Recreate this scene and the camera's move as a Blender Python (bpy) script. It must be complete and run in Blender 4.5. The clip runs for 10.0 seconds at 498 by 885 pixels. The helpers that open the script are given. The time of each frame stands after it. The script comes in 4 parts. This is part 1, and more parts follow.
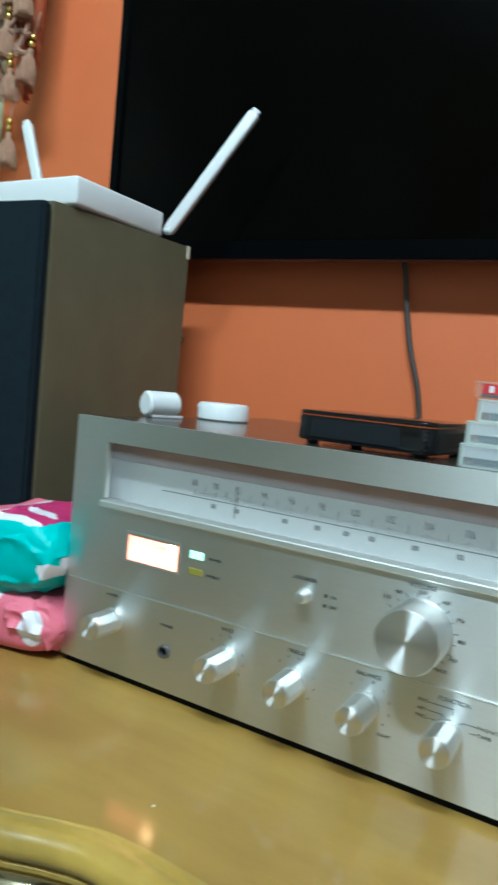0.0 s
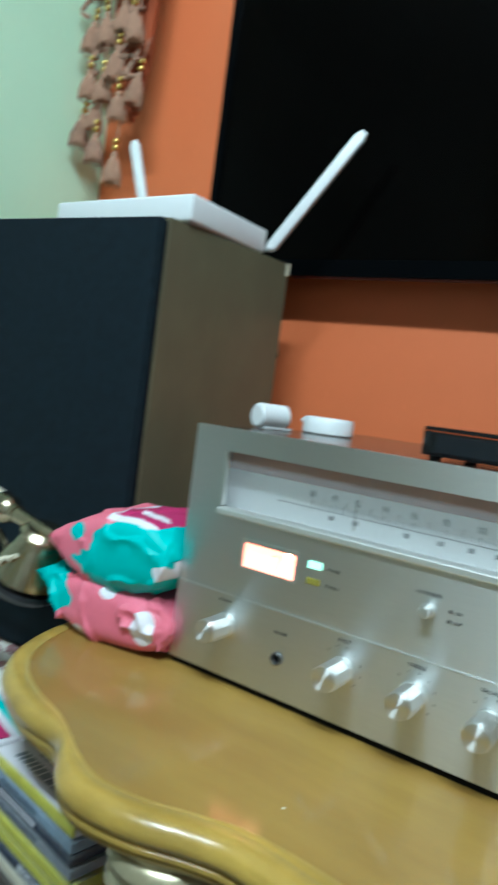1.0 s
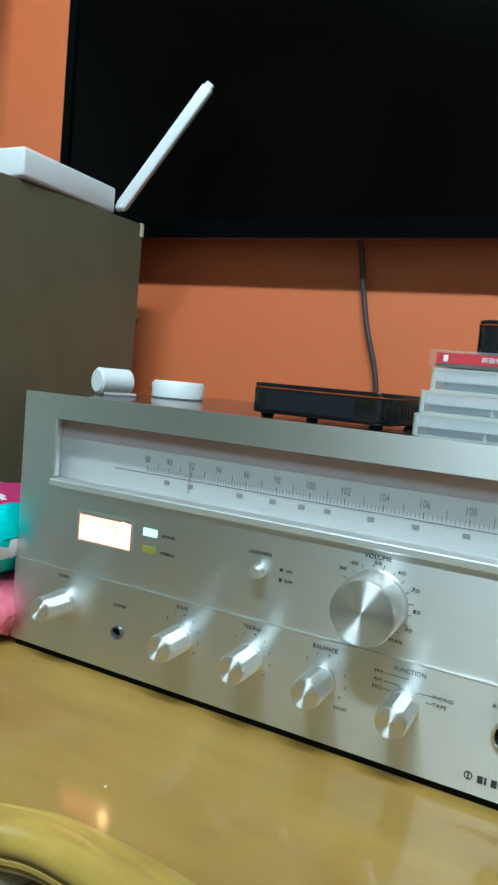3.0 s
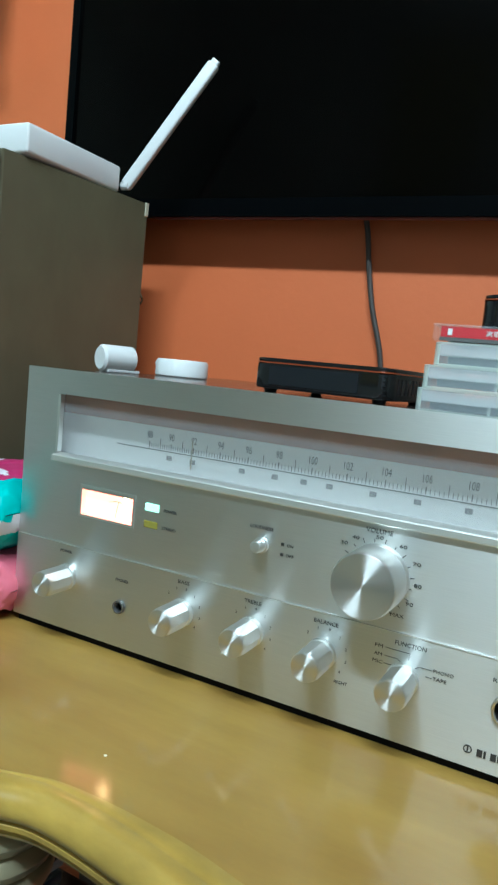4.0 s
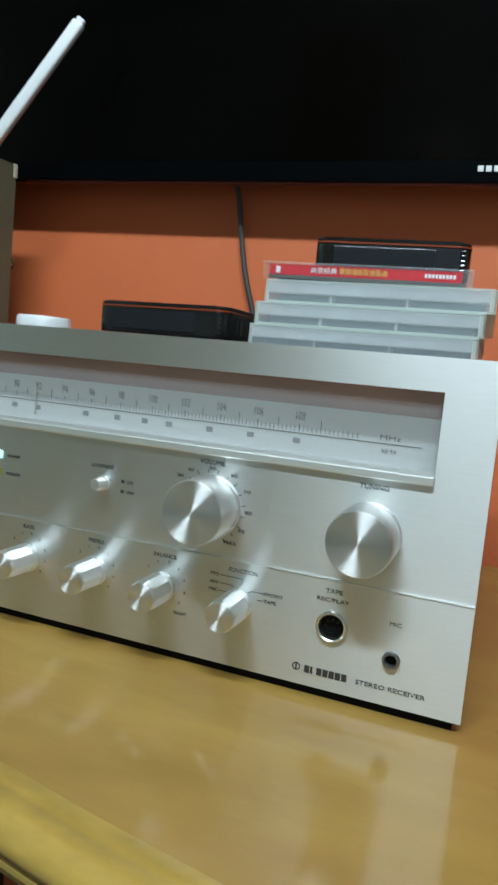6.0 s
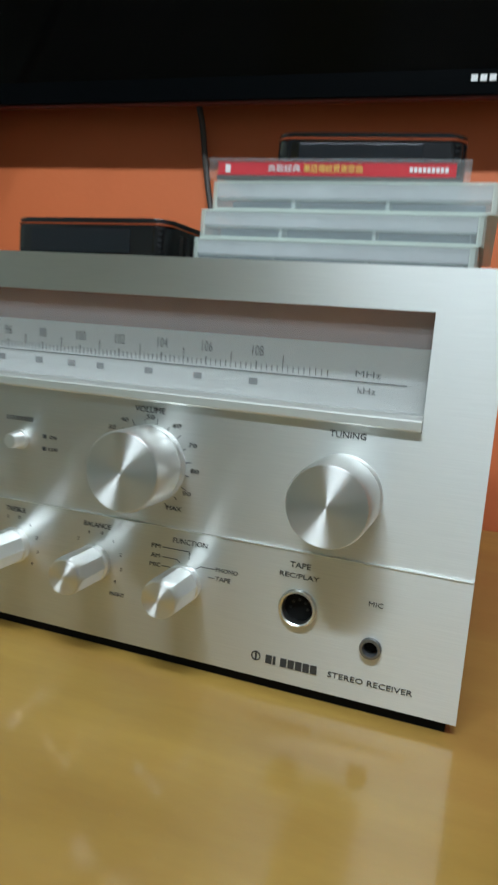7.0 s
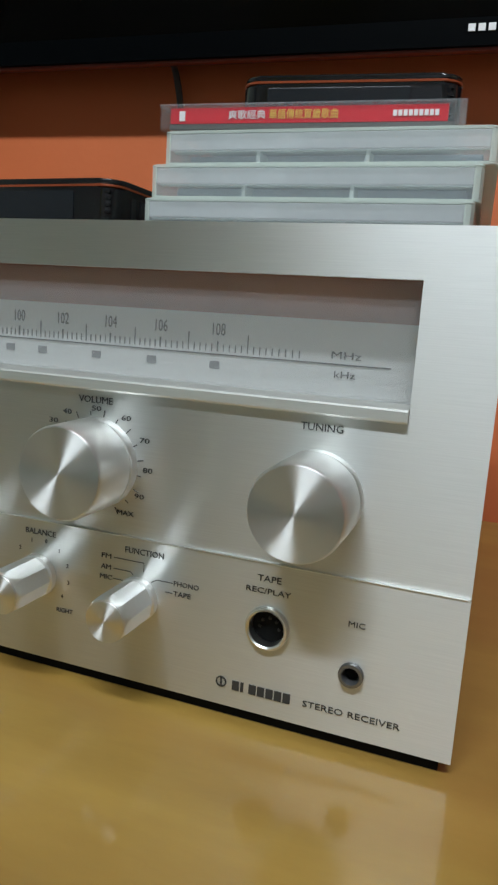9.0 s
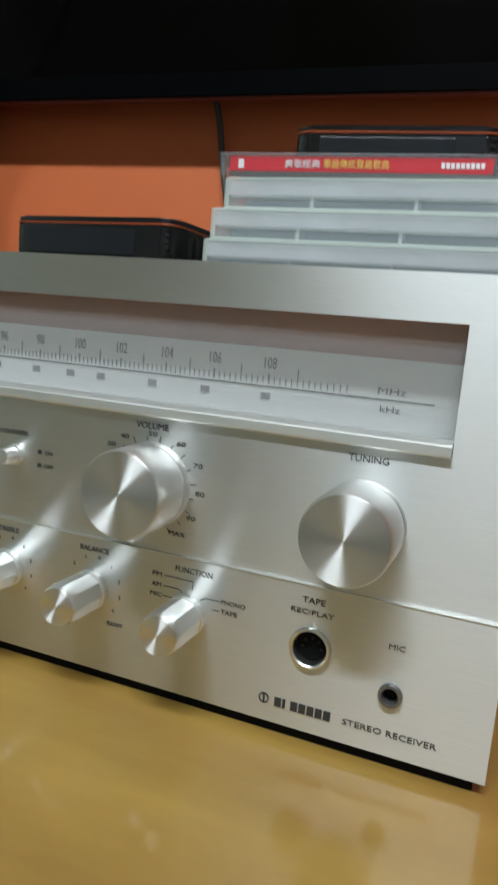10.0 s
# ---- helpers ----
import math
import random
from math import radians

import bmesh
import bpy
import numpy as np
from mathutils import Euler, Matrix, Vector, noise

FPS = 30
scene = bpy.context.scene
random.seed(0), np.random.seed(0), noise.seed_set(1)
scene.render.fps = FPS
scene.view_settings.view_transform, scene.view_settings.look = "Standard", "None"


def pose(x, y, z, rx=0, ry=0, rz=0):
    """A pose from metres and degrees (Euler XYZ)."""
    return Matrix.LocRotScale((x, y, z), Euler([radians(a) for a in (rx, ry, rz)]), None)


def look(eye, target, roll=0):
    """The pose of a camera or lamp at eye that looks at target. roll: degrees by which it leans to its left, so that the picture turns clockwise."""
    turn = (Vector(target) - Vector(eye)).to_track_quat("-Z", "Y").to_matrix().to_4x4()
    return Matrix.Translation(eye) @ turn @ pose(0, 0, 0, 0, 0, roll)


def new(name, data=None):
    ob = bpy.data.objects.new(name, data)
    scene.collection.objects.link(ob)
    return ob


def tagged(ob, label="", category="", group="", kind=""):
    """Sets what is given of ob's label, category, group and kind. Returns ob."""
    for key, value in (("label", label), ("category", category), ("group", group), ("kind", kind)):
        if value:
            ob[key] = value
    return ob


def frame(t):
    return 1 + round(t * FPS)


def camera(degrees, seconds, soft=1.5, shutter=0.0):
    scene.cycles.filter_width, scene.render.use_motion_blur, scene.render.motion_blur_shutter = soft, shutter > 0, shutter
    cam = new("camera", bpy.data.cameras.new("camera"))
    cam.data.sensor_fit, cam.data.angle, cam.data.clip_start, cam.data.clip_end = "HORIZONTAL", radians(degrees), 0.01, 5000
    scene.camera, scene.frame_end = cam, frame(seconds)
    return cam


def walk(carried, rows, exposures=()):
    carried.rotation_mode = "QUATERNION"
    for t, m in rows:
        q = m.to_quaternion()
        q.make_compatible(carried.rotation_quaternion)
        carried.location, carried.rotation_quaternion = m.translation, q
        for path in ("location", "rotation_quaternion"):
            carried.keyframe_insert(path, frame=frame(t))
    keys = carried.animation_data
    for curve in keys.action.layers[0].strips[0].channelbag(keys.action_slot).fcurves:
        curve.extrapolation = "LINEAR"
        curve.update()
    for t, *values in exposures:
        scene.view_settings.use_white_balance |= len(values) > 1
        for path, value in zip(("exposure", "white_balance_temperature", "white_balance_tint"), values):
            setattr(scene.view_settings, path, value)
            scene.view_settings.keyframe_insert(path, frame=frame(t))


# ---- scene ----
cam = camera(39.8, 10.0, soft=2.4, shutter=0.6)
PATH = [
    (0, (0.395, -0.405, 0.989), (-0.608, 1.317, 0.821), 5.5),
    (0.5, (0.371, -0.432, 0.982), (-0.737, 1.226, 0.833), 6.8),
    (0.7, (0.36, -0.44, 0.98), (-0.799, 1.19, 0.811), 7.9),
    (0.8, (0.355, -0.444, 0.979), (-0.811, 1.173, 0.822), 7.8),
    (0.9, (0.356, -0.443, 0.98), (-0.821, 1.187, 0.812), 7.8),
    (1, (0.357, -0.443, 0.98), (-0.773, 1.201, 0.845), 7.5),
    (1.5, (0.371, -0.421, 0.972), (-0.585, 1.331, 0.845), 6.8),
    (2, (0.386, -0.408, 0.975), (-0.549, 1.353, 0.827), 5.8),
    (2.5, (0.393, -0.399, 0.978), (-0.516, 1.375, 0.817), 5.2),
    (4, (0.399, -0.392, 0.967), (-0.515, 1.374, 0.752), 5.6),
    (4.5, (0.391, -0.4, 0.958), (-0.532, 1.364, 0.764), 6.2),
    (5, (0.426, -0.408, 0.946), (-0.392, 1.412, 0.801), 6.2),
    (5.5, (0.447, -0.397, 0.946), (-0.319, 1.441, 0.763), 5.7),
    (5.7, (0.454, -0.391, 0.942), (-0.284, 1.459, 0.753), 5.4),
    (6.8, (0.454, -0.321, 0.924), (-0.203, 1.545, 0.634), 5.3),
    (7, (0.448, -0.3, 0.917), (-0.216, 1.563, 0.62), 4.5),
    (7.5, (0.446, -0.258, 0.911), (-0.193, 1.606, 0.571), 4.0),
    (8, (0.449, -0.246, 0.91), (-0.182, 1.616, 0.543), 3.6),
    (8.5, (0.446, -0.249, 0.914), (-0.203, 1.609, 0.558), 3.9),
    (9, (0.448, -0.251, 0.916), (-0.213, 1.604, 0.569), 3.8),
    (9.5, (0.443, -0.257, 0.916), (-0.244, 1.589, 0.566), 4.6),
    (10, (0.44, -0.271, 0.922), (-0.271, 1.573, 0.622), 5.1),
]
EXPOSURE = [(0, 0.15, 5750, -5), (5.0, 0.12, 5750, -4), (5.7, 0.04, 5950, 0), (7.0, -0.15, 6350, 5), (7.5, -0.15, 6450, 7), (9.0, -0.31, 6650, 9), (10.0, -0.12, 6650, 9)]
walk(cam, [(t, look(eye, target, roll)) for t, eye, target, roll in PATH], EXPOSURE)

# ---- world and lights ----
world = bpy.data.worlds.new("world")
scene.world = world
world.use_nodes = True
world.node_tree.nodes["Background"].inputs[0].default_value = (0.75, 0.85, 1.0, 1)
world.node_tree.nodes["Background"].inputs[1].default_value = 0.15


def area(name, eye, target, w, h, power, color):
    d = bpy.data.lights.new(name, "AREA")
    d.shape, d.size, d.size_y, d.energy, d.color = "RECTANGLE", w, h, power, color
    ob = new(name, d)
    ob.matrix_world = look(eye, target)
    return ob


area("tube_lamp_light", (0.50, -0.98, 2.47), (0.45, -0.2, 0.9), 1.15, 0.08, 42, (0.79, 0.90, 1.0))
# Weak fill added from the right to brighten the receiver's face; no known source.
area("added_fill_light", (1.45, -2.30, 1.5), (0.6, -0.1, 0.9), 1.4, 1.25, 2.2, (0.80, 0.91, 1.0))


# ---- materials ----
def material(name, color, rough=0.5, metal=0.0, vary=0.12, scale=8.0, stretch=(1, 1, 1), bump=0.0, bump_scale=60.0,
             dark=None, coat=0.0, coat_rough=0.06, aniso=0.0, tangent=None, turn=0.0, specular=0.5, rough_vary=0.0, alpha=1.0, trans=0.0, emit=None, strength=0.0, blotch=None, blotch_scale=3.0):
    m = bpy.data.materials.new(name)
    m.use_nodes = True
    nt = m.node_tree
    b = nt.nodes["Principled BSDF"]
    b.inputs["Metallic"].default_value = metal
    b.inputs["Roughness"].default_value = rough
    b.inputs["Specular IOR Level"].default_value = specular
    b.inputs["Coat Weight"].default_value = coat
    b.inputs["Coat Roughness"].default_value = coat_rough
    b.inputs["Transmission Weight"].default_value = trans
    b.inputs["Alpha"].default_value = alpha
    co = nt.nodes.new("ShaderNodeTexCoord")
    mp = nt.nodes.new("ShaderNodeMapping")
    mp.inputs["Scale"].default_value = stretch
    nt.links.new(co.outputs["Object"], mp.inputs["Vector"])
    n1 = nt.nodes.new("ShaderNodeTexNoise")
    n1.inputs["Scale"].default_value = scale
    n1.inputs["Detail"].default_value = 5
    n1.inputs["Roughness"].default_value = 0.6
    nt.links.new(mp.outputs[0], n1.inputs["Vector"])
    ramp = nt.nodes.new("ShaderNodeValToRGB")
    lo = dark if dark else tuple(c * (1 - vary) for c in color)
    hi = tuple(min(1, c * (1 + vary * 0.6)) for c in color)
    ramp.color_ramp.elements[0].position, ramp.color_ramp.elements[1].position = 0.3, 0.7
    ramp.color_ramp.elements[0].color, ramp.color_ramp.elements[1].color = (*lo, 1), (*hi, 1)
    nt.links.new(n1.outputs["Fac"], ramp.inputs["Fac"])
    colour = ramp.outputs[0]
    if blotch:
        n4 = nt.nodes.new("ShaderNodeTexNoise")
        n4.inputs["Scale"].default_value = blotch_scale
        n4.inputs["Detail"].default_value = 3
        n4.inputs["Distortion"].default_value = 0.6
        nt.links.new(mp.outputs[0], n4.inputs["Vector"])
        share = nt.nodes.new("ShaderNodeMapRange")
        share.inputs["From Min"].default_value, share.inputs["From Max"].default_value = 0.42, 0.70
        nt.links.new(n4.outputs["Fac"], share.inputs["Value"])
        mix = nt.nodes.new("ShaderNodeMixRGB")
        mix.inputs["Color2"].default_value = (*blotch, 1)
        nt.links.new(share.outputs[0], mix.inputs["Fac"])
        nt.links.new(colour, mix.inputs["Color1"])
        colour = mix.outputs[0]
    nt.links.new(colour, b.inputs["Base Color"])
    if rough_vary:
        mr = nt.nodes.new("ShaderNodeMapRange")
        mr.inputs["To Min"].default_value, mr.inputs["To Max"].default_value = max(0.02, rough - rough_vary), rough + rough_vary
        n3 = nt.nodes.new("ShaderNodeTexNoise")
        n3.inputs["Scale"].default_value = scale * 0.7
        n3.inputs["Detail"].default_value = 3
        nt.links.new(co.outputs["Object"], n3.inputs["Vector"])
        nt.links.new(n3.outputs["Fac"], mr.inputs["Value"])
        nt.links.new(mr.outputs[0], b.inputs["Roughness"])
    if bump:
        n2 = nt.nodes.new("ShaderNodeTexNoise")
        n2.inputs["Scale"].default_value = bump_scale
        n2.inputs["Detail"].default_value = 4
        nt.links.new(mp.outputs[0], n2.inputs["Vector"])
        bp = nt.nodes.new("ShaderNodeBump")
        bp.inputs["Strength"].default_value = bump
        bp.inputs["Distance"].default_value = 0.002
        nt.links.new(n2.outputs["Fac"], bp.inputs["Height"])
        nt.links.new(bp.outputs[0], b.inputs["Normal"])
    if aniso:
        b.inputs["Anisotropic"].default_value = aniso
        b.inputs["Anisotropic Rotation"].default_value = turn
        if tangent == "radial":
            tg = nt.nodes.new("ShaderNodeTangent")
            tg.direction_type, tg.axis = "RADIAL", "Y"
            nt.links.new(tg.outputs[0], b.inputs["Tangent"])
        else:
            cx = nt.nodes.new("ShaderNodeCombineXYZ")
            for k in range(3):
                cx.inputs[k].default_value = tangent[k]
            nt.links.new(cx.outputs[0], b.inputs["Tangent"])
    if emit:
        b.inputs["Emission Color"].default_value = (*emit, 1)
        b.inputs["Emission Strength"].default_value = strength
    return m


M = {}
M["orange"] = material("orange_wall_paint", (0.70, 0.168, 0.054), 0.55, vary=0.07, scale=3, bump=0.10, bump_scale=140)
M["green"] = material("pale_green_wall_paint", (0.64, 0.88, 0.62), 0.6, vary=0.06, scale=2.5, bump=0.2, bump_scale=120)
M["ceiling"] = material("ceiling_paint", (0.74, 0.76, 0.73), 0.8, vary=0.04)
M["far_wall"] = material("pale_grey_green_wall_paint", (0.55, 0.62, 0.55), 0.7, vary=0.08, scale=3)
M["floor"] = material("floor_tile", (0.22, 0.19, 0.17), 0.3, vary=0.2, scale=4)
M["wood"] = material("varnished_table_wood", (0.318, 0.195, 0.044), 0.45, vary=0.25, dark=(0.275, 0.158, 0.035), scale=5, stretch=(1.5, 5.5, 5.5),
                     bump=0.03, bump_scale=30, coat=0.65, coat_rough=0.12, rough_vary=0.05, specular=0.15, blotch=(0.275, 0.143, 0.034), blotch_scale=1.6)
M["edge"] = material("varnished_table_edge", (0.42, 0.27, 0.05), 0.32, vary=0.30, scale=9, stretch=(2, 4, 6), coat=0.55, coat_rough=0.13, bump=0.14, bump_scale=18, rough_vary=0.08)
M["leg"] = material("dull_gilt_leg_paint", (0.40, 0.35, 0.22), 0.30, metal=0.55, vary=0.2, scale=20)
M["alu"] = material("brushed_aluminium_face", (0.73, 0.735, 0.715), 0.42, metal=1.0, vary=0.05, scale=40, stretch=(1, 30, 60), bump=0.012, bump_scale=90,
                    aniso=0.85, tangent=(0, 0, 1))
M["alu_edge"] = material("polished_aluminium", (0.86, 0.86, 0.83), 0.32, metal=1.0, vary=0.03)
M["sill_metal"] = material("satin_aluminium", (0.86, 0.86, 0.82), 0.5, metal=1.0, vary=0.05, scale=30, stretch=(1, 20, 20))
M["knob_face"] = material("spun_aluminium", (0.88, 0.88, 0.87), 0.43, metal=1.0, vary=0.02, aniso=0.97, tangent="radial", turn=0.25)
M["knob_side"] = material("turned_aluminium", (0.90, 0.90, 0.88), 0.38, metal=1.0, vary=0.03, scale=90, stretch=(1, 40, 1), bump=0.008, bump_scale=200)
M["case"] = material("receiver_case", (0.05, 0.035, 0.028), 0.22, vary=0.3, scale=12, stretch=(1, 8, 8), coat=0.3)
M["black"] = material("black_plastic", (0.012, 0.012, 0.014), 0.35, vary=0.2)
M["gloss_black"] = material("glossy_black_plastic", (0.008, 0.008, 0.009), 0.08, vary=0.1)
M["screen"] = material("television_screen", (0.0012, 0.0011, 0.0010), 0.12, vary=0.1, specular=0.09)
M["bezel"] = material("television_bezel", (0.0015, 0.002, 0.0025), 0.3, vary=0.1, specular=0.035)
M["tinted"] = material("smoked_window_plastic", (0.010, 0.012, 0.016), 0.25, vary=0.1)
M["ink"] = material("printed_ink", (0.035, 0.035, 0.035), 0.5, vary=0.1)
M["square_ink"] = material("grey_scale_print", (0.14, 0.14, 0.14), 0.5, vary=0.15)
M["dial"] = material("dial_scale_panel", (0.75, 0.755, 0.745), 0.36, vary=0.03, metal=0.6)
# Warm brown painted in for the room's reflection in the dial glass.
M["dial_back"] = material("dial_back_reflection_tint", (0.54, 0.25, 0.165), 0.35, vary=0.25, scale=9, specular=0.2)
M["white"] = material("white_plastic", (0.78, 0.79, 0.78), 0.35, vary=0.03)
M["meter"] = material("lit_meter", (0.3, 0.26, 0.22), 0.4, vary=0.02, emit=(1.0, 0.21, 0.145), strength=5.0)
M["bulb"] = material("lit_bulb", (0.6, 0.5, 0.3), 0.4, vary=0.02, emit=(1.0, 0.60, 0.26), strength=70.0)
M["lamp_green"] = material("lit_green_lamp", (0.4, 0.9, 0.7), 0.3, vary=0.02, emit=(0.50, 1.0, 0.78), strength=1.3)
M["lamp_yellow"] = material("unlit_yellow_lamp", (0.32, 0.28, 0.05), 0.25, vary=0.05)
M["grille"] = material("navy_speaker_cloth", (0.006, 0.0130, 0.0185), 0.85, vary=0.25, scale=90, bump=0.4, bump_scale=900, specular=0.2)
M["walnut"] = material("worn_walnut_veneer", (0.136, 0.122, 0.072), 0.38, vary=0.2, dark=(0.112, 0.099, 0.058), blotch=(0.124, 0.103, 0.064), blotch_scale=4, scale=6, stretch=(2, 2, 1.2), bump=0.06, bump_scale=50)
M["frost"] = material("frosted_clear_plastic", (0.80, 0.86, 0.90), 0.35, vary=0.06, scale=30, alpha=0.15, specular=0.5)
M["frost_lid"] = material("frosted_lid_plastic", (0.84, 0.88, 0.89), 0.35, vary=0.10, scale=30, alpha=0.44, specular=0.5)
M["matt_black"] = material("matt_black_plastic_and_gap_shade", (0.008, 0.008, 0.008), 0.8, vary=0.2, specular=0.1)
M["gunmetal"] = material("dark_metal", (0.22, 0.22, 0.22), 0.35, metal=0.8, vary=0.1)
# Dark red that paints the glow along the television's lower edge.
M["red_glow"] = material("painted_red_glow", (0.16, 0.03, 0.02), 0.35, vary=0.1)
M["clear"] = material("clear_plastic", (0.85, 0.88, 0.88), 0.06, vary=0.02, alpha=0.05, specular=0.5)
M["frost_rim"] = material("frosted_rim", (0.84, 0.92, 0.85), 0.4, vary=0.08, alpha=0.52, specular=0.4)
M["disc"] = material("disc_silver", (0.55, 0.60, 0.58), 0.2, metal=0.9, vary=0.1)
M["red"] = material("red_paper", (0.64, 0.010, 0.024), 0.5, vary=0.06, specular=0.25)
M["paper_white"] = material("white_print", (0.85, 0.83, 0.82), 0.5, vary=0.02)
M["paper_yellow"] = material("yellow_print", (0.85, 0.55, 0.08), 0.5, vary=0.02)
M["amber"] = material("amber_trim", (0.30, 0.06, 0.02), 0.25, metal=0.2, vary=0.1)
M["pink"] = material("pink_plastic_film", (0.78, 0.17, 0.24), 0.52, vary=0.08, scale=30, bump=0.1, bump_scale=60)
M["teal"] = material("teal_plastic_film", (0.01, 0.50, 0.47), 0.52, vary=0.08, scale=30, bump=0.1, bump_scale=60)
M["film_white"] = material("white_plastic_film", (0.80, 0.76, 0.80), 0.3, vary=0.04)
M["crimson"] = material("crimson_print", (0.50, 0.03, 0.14), 0.35, vary=0.05)
M["cream"] = material("cream_plastic", (0.72, 0.66, 0.50), 0.3, vary=0.05)
M["brass"] = material("antique_brass", (0.50, 0.43, 0.30), 0.25, metal=1.0, vary=0.25, scale=30)
M["cloth"] = material("printed_table_cloth", (0.80, 0.76, 0.68), 0.75, vary=0.06, scale=20, bump=0.2, bump_scale=300)
M["rose"] = material("rose_print", (0.42, 0.22, 0.22), 0.75, vary=0.4, scale=60)
M["tassel"] = material("tassel_thread", (0.44, 0.24, 0.15), 0.7, vary=0.35, scale=40, stretch=(6, 6, 0.6), bump=0.6, bump_scale=260)
M["braid"] = material("braid_thread", (0.36, 0.20, 0.13), 0.75, vary=0.45, scale=70, bump=0.5, bump_scale=300)
M["gold"] = material("gold_beads", (0.80, 0.56, 0.16), 0.22, metal=1.0, vary=0.1)
M["curtain"] = material("rust_curtain_fabric", (0.42, 0.085, 0.025), 0.75, vary=0.15, scale=30, bump=0.2, bump_scale=300)
M["drape"] = material("yellow_green_curtain", (0.50, 0.48, 0.08), 0.8, vary=0.12, scale=20, bump=0.2, bump_scale=200)
M["cable"] = material("grey_cable_rubber", (0.06, 0.05, 0.045), 0.5, vary=0.1)
M["darkwood"] = material("dark_wood", (0.06, 0.035, 0.02), 0.4, vary=0.3, scale=10, stretch=(1, 6, 6))
M["navy"] = material("navy_print", (0.02, 0.03, 0.06), 0.25, vary=0.2, scale=40)
M["tray"] = material("frosted_tray", (0.30, 0.36, 0.40), 0.35, vary=0.08)
M["blue"] = material("blue_grey_print", (0.28, 0.37, 0.47), 0.25, vary=0.25, scale=60)
M["lime"] = material("lime_print", (0.62, 0.58, 0.06), 0.3, vary=0.15, scale=60)
M["grey"] = material("grey_print", (0.28, 0.30, 0.33), 0.3, vary=0.25, scale=60)
M["tube"] = material("fluorescent_tube", (0.9, 0.95, 0.9), 0.4, vary=0.01, emit=(0.79, 0.90, 1.0), strength=45.0)
M["glass"] = material("dial_glass", (0.9, 0.9, 0.9), 0.03, vary=0.01, alpha=0.10, specular=0.6)


# ---- mesh helpers ----
def part(name, bm, mat, parent=None, label="", smooth=False, at=None):
    me = bpy.data.meshes.new(name)
    bmesh.ops.recalc_face_normals(bm, faces=bm.faces[:])
    bm.to_mesh(me)
    bm.free()
    me.materials.append(M[mat])
    if smooth:
        for p in me.polygons:
            p.use_smooth = True
        me.set_sharp_from_angle(angle=radians(40))
    ob = new(name, me)
    if at is not None:
        ob.matrix_basis = at
    if parent is not None:
        ob.parent = parent
    if label:
        ob["label"] = label
    return ob


def thing(name, m, label, category, group=""):
    ob = new(name)
    ob.empty_display_size = 0.02
    ob.matrix_basis = m
    return tagged(ob, label, category, group)


def cuboid(x0, x1, y0, y1, z0, z1, bevel=0.0, seg=2, bm=None):
    """An axis-aligned block with rounded edges."""
    b = bmesh.new()
    bmesh.ops.create_cube(b, size=1)
    for v in b.verts:
        v.co = Vector((x0 + (v.co.x + 0.5) * (x1 - x0), y0 + (v.co.y + 0.5) * (y1 - y0), z0 + (v.co.z + 0.5) * (z1 - z0)))
    if bevel:
        bmesh.ops.bevel(b, geom=b.edges[:], offset=bevel, segments=seg, profile=0.5, affect="EDGES")
    return merge(bm, b)


def merge(bm, b):
    if bm is None:
        return b
    me = bpy.data.meshes.new("tmp")
    b.to_mesh(me)
    b.free()
    bm.from_mesh(me)
    bpy.data.meshes.remove(me)
    return bm


def lathe(profile, n=32, axis="Z", bm=None, m=None):
    """Turns (radius, height) pairs round an axis."""
    b = bmesh.new()
    rings = []
    for r, h in profile:
        ring = []
        for k in range(n):
            a = 2 * math.pi * k / n
            c, s = r * math.cos(a), r * math.sin(a)
            ring.append(b.verts.new({"Z": (c, s, h), "Y": (c, h, s), "X": (h, c, s)}[axis]))
        rings.append(ring)
    for p, q in zip(rings, rings[1:]):
        for k in range(n):
            b.faces.new((p[k], p[(k + 1) % n], q[(k + 1) % n], q[k]))
    for ring, (r, h) in ((rings[0], profile[0]), (rings[-1], profile[-1])):
        if r < 1e-6:
            b.faces.new(ring)
    bmesh.ops.remove_doubles(b, verts=b.verts[:], dist=1e-6)
    if m is not None:
        b.transform(m)
    return merge(bm, b)


def tube(points, r, n=8, bm=None):
    """A round rod along a line of points; r is one radius or one for each point."""
    b = bmesh.new()
    pts = [Vector(p) for p in points]
    rs = r if isinstance(r, (list, tuple)) else [r] * len(pts)
    rings = []
    up = Vector((0, 0, 1))
    for k, p in enumerate(pts):
        d = (pts[min(k + 1, len(pts) - 1)] - pts[max(k - 1, 0)]).normalized()
        side = d.cross(up)
        if side.length < 0.05:
            side = d.cross(Vector((0, 1, 0)))
        side.normalize()
        top = side.cross(d)
        rings.append([b.verts.new(p + rs[k] * (math.cos(2 * math.pi * j / n) * side + math.sin(2 * math.pi * j / n) * top)) for j in range(n)])
    for p, q in zip(rings, rings[1:]):
        for j in range(n):
            b.faces.new((p[j], p[(j + 1) % n], q[(j + 1) % n], q[j]))
    b.faces.new(rings[0])
    b.faces.new(rings[-1])
    return merge(bm, b)


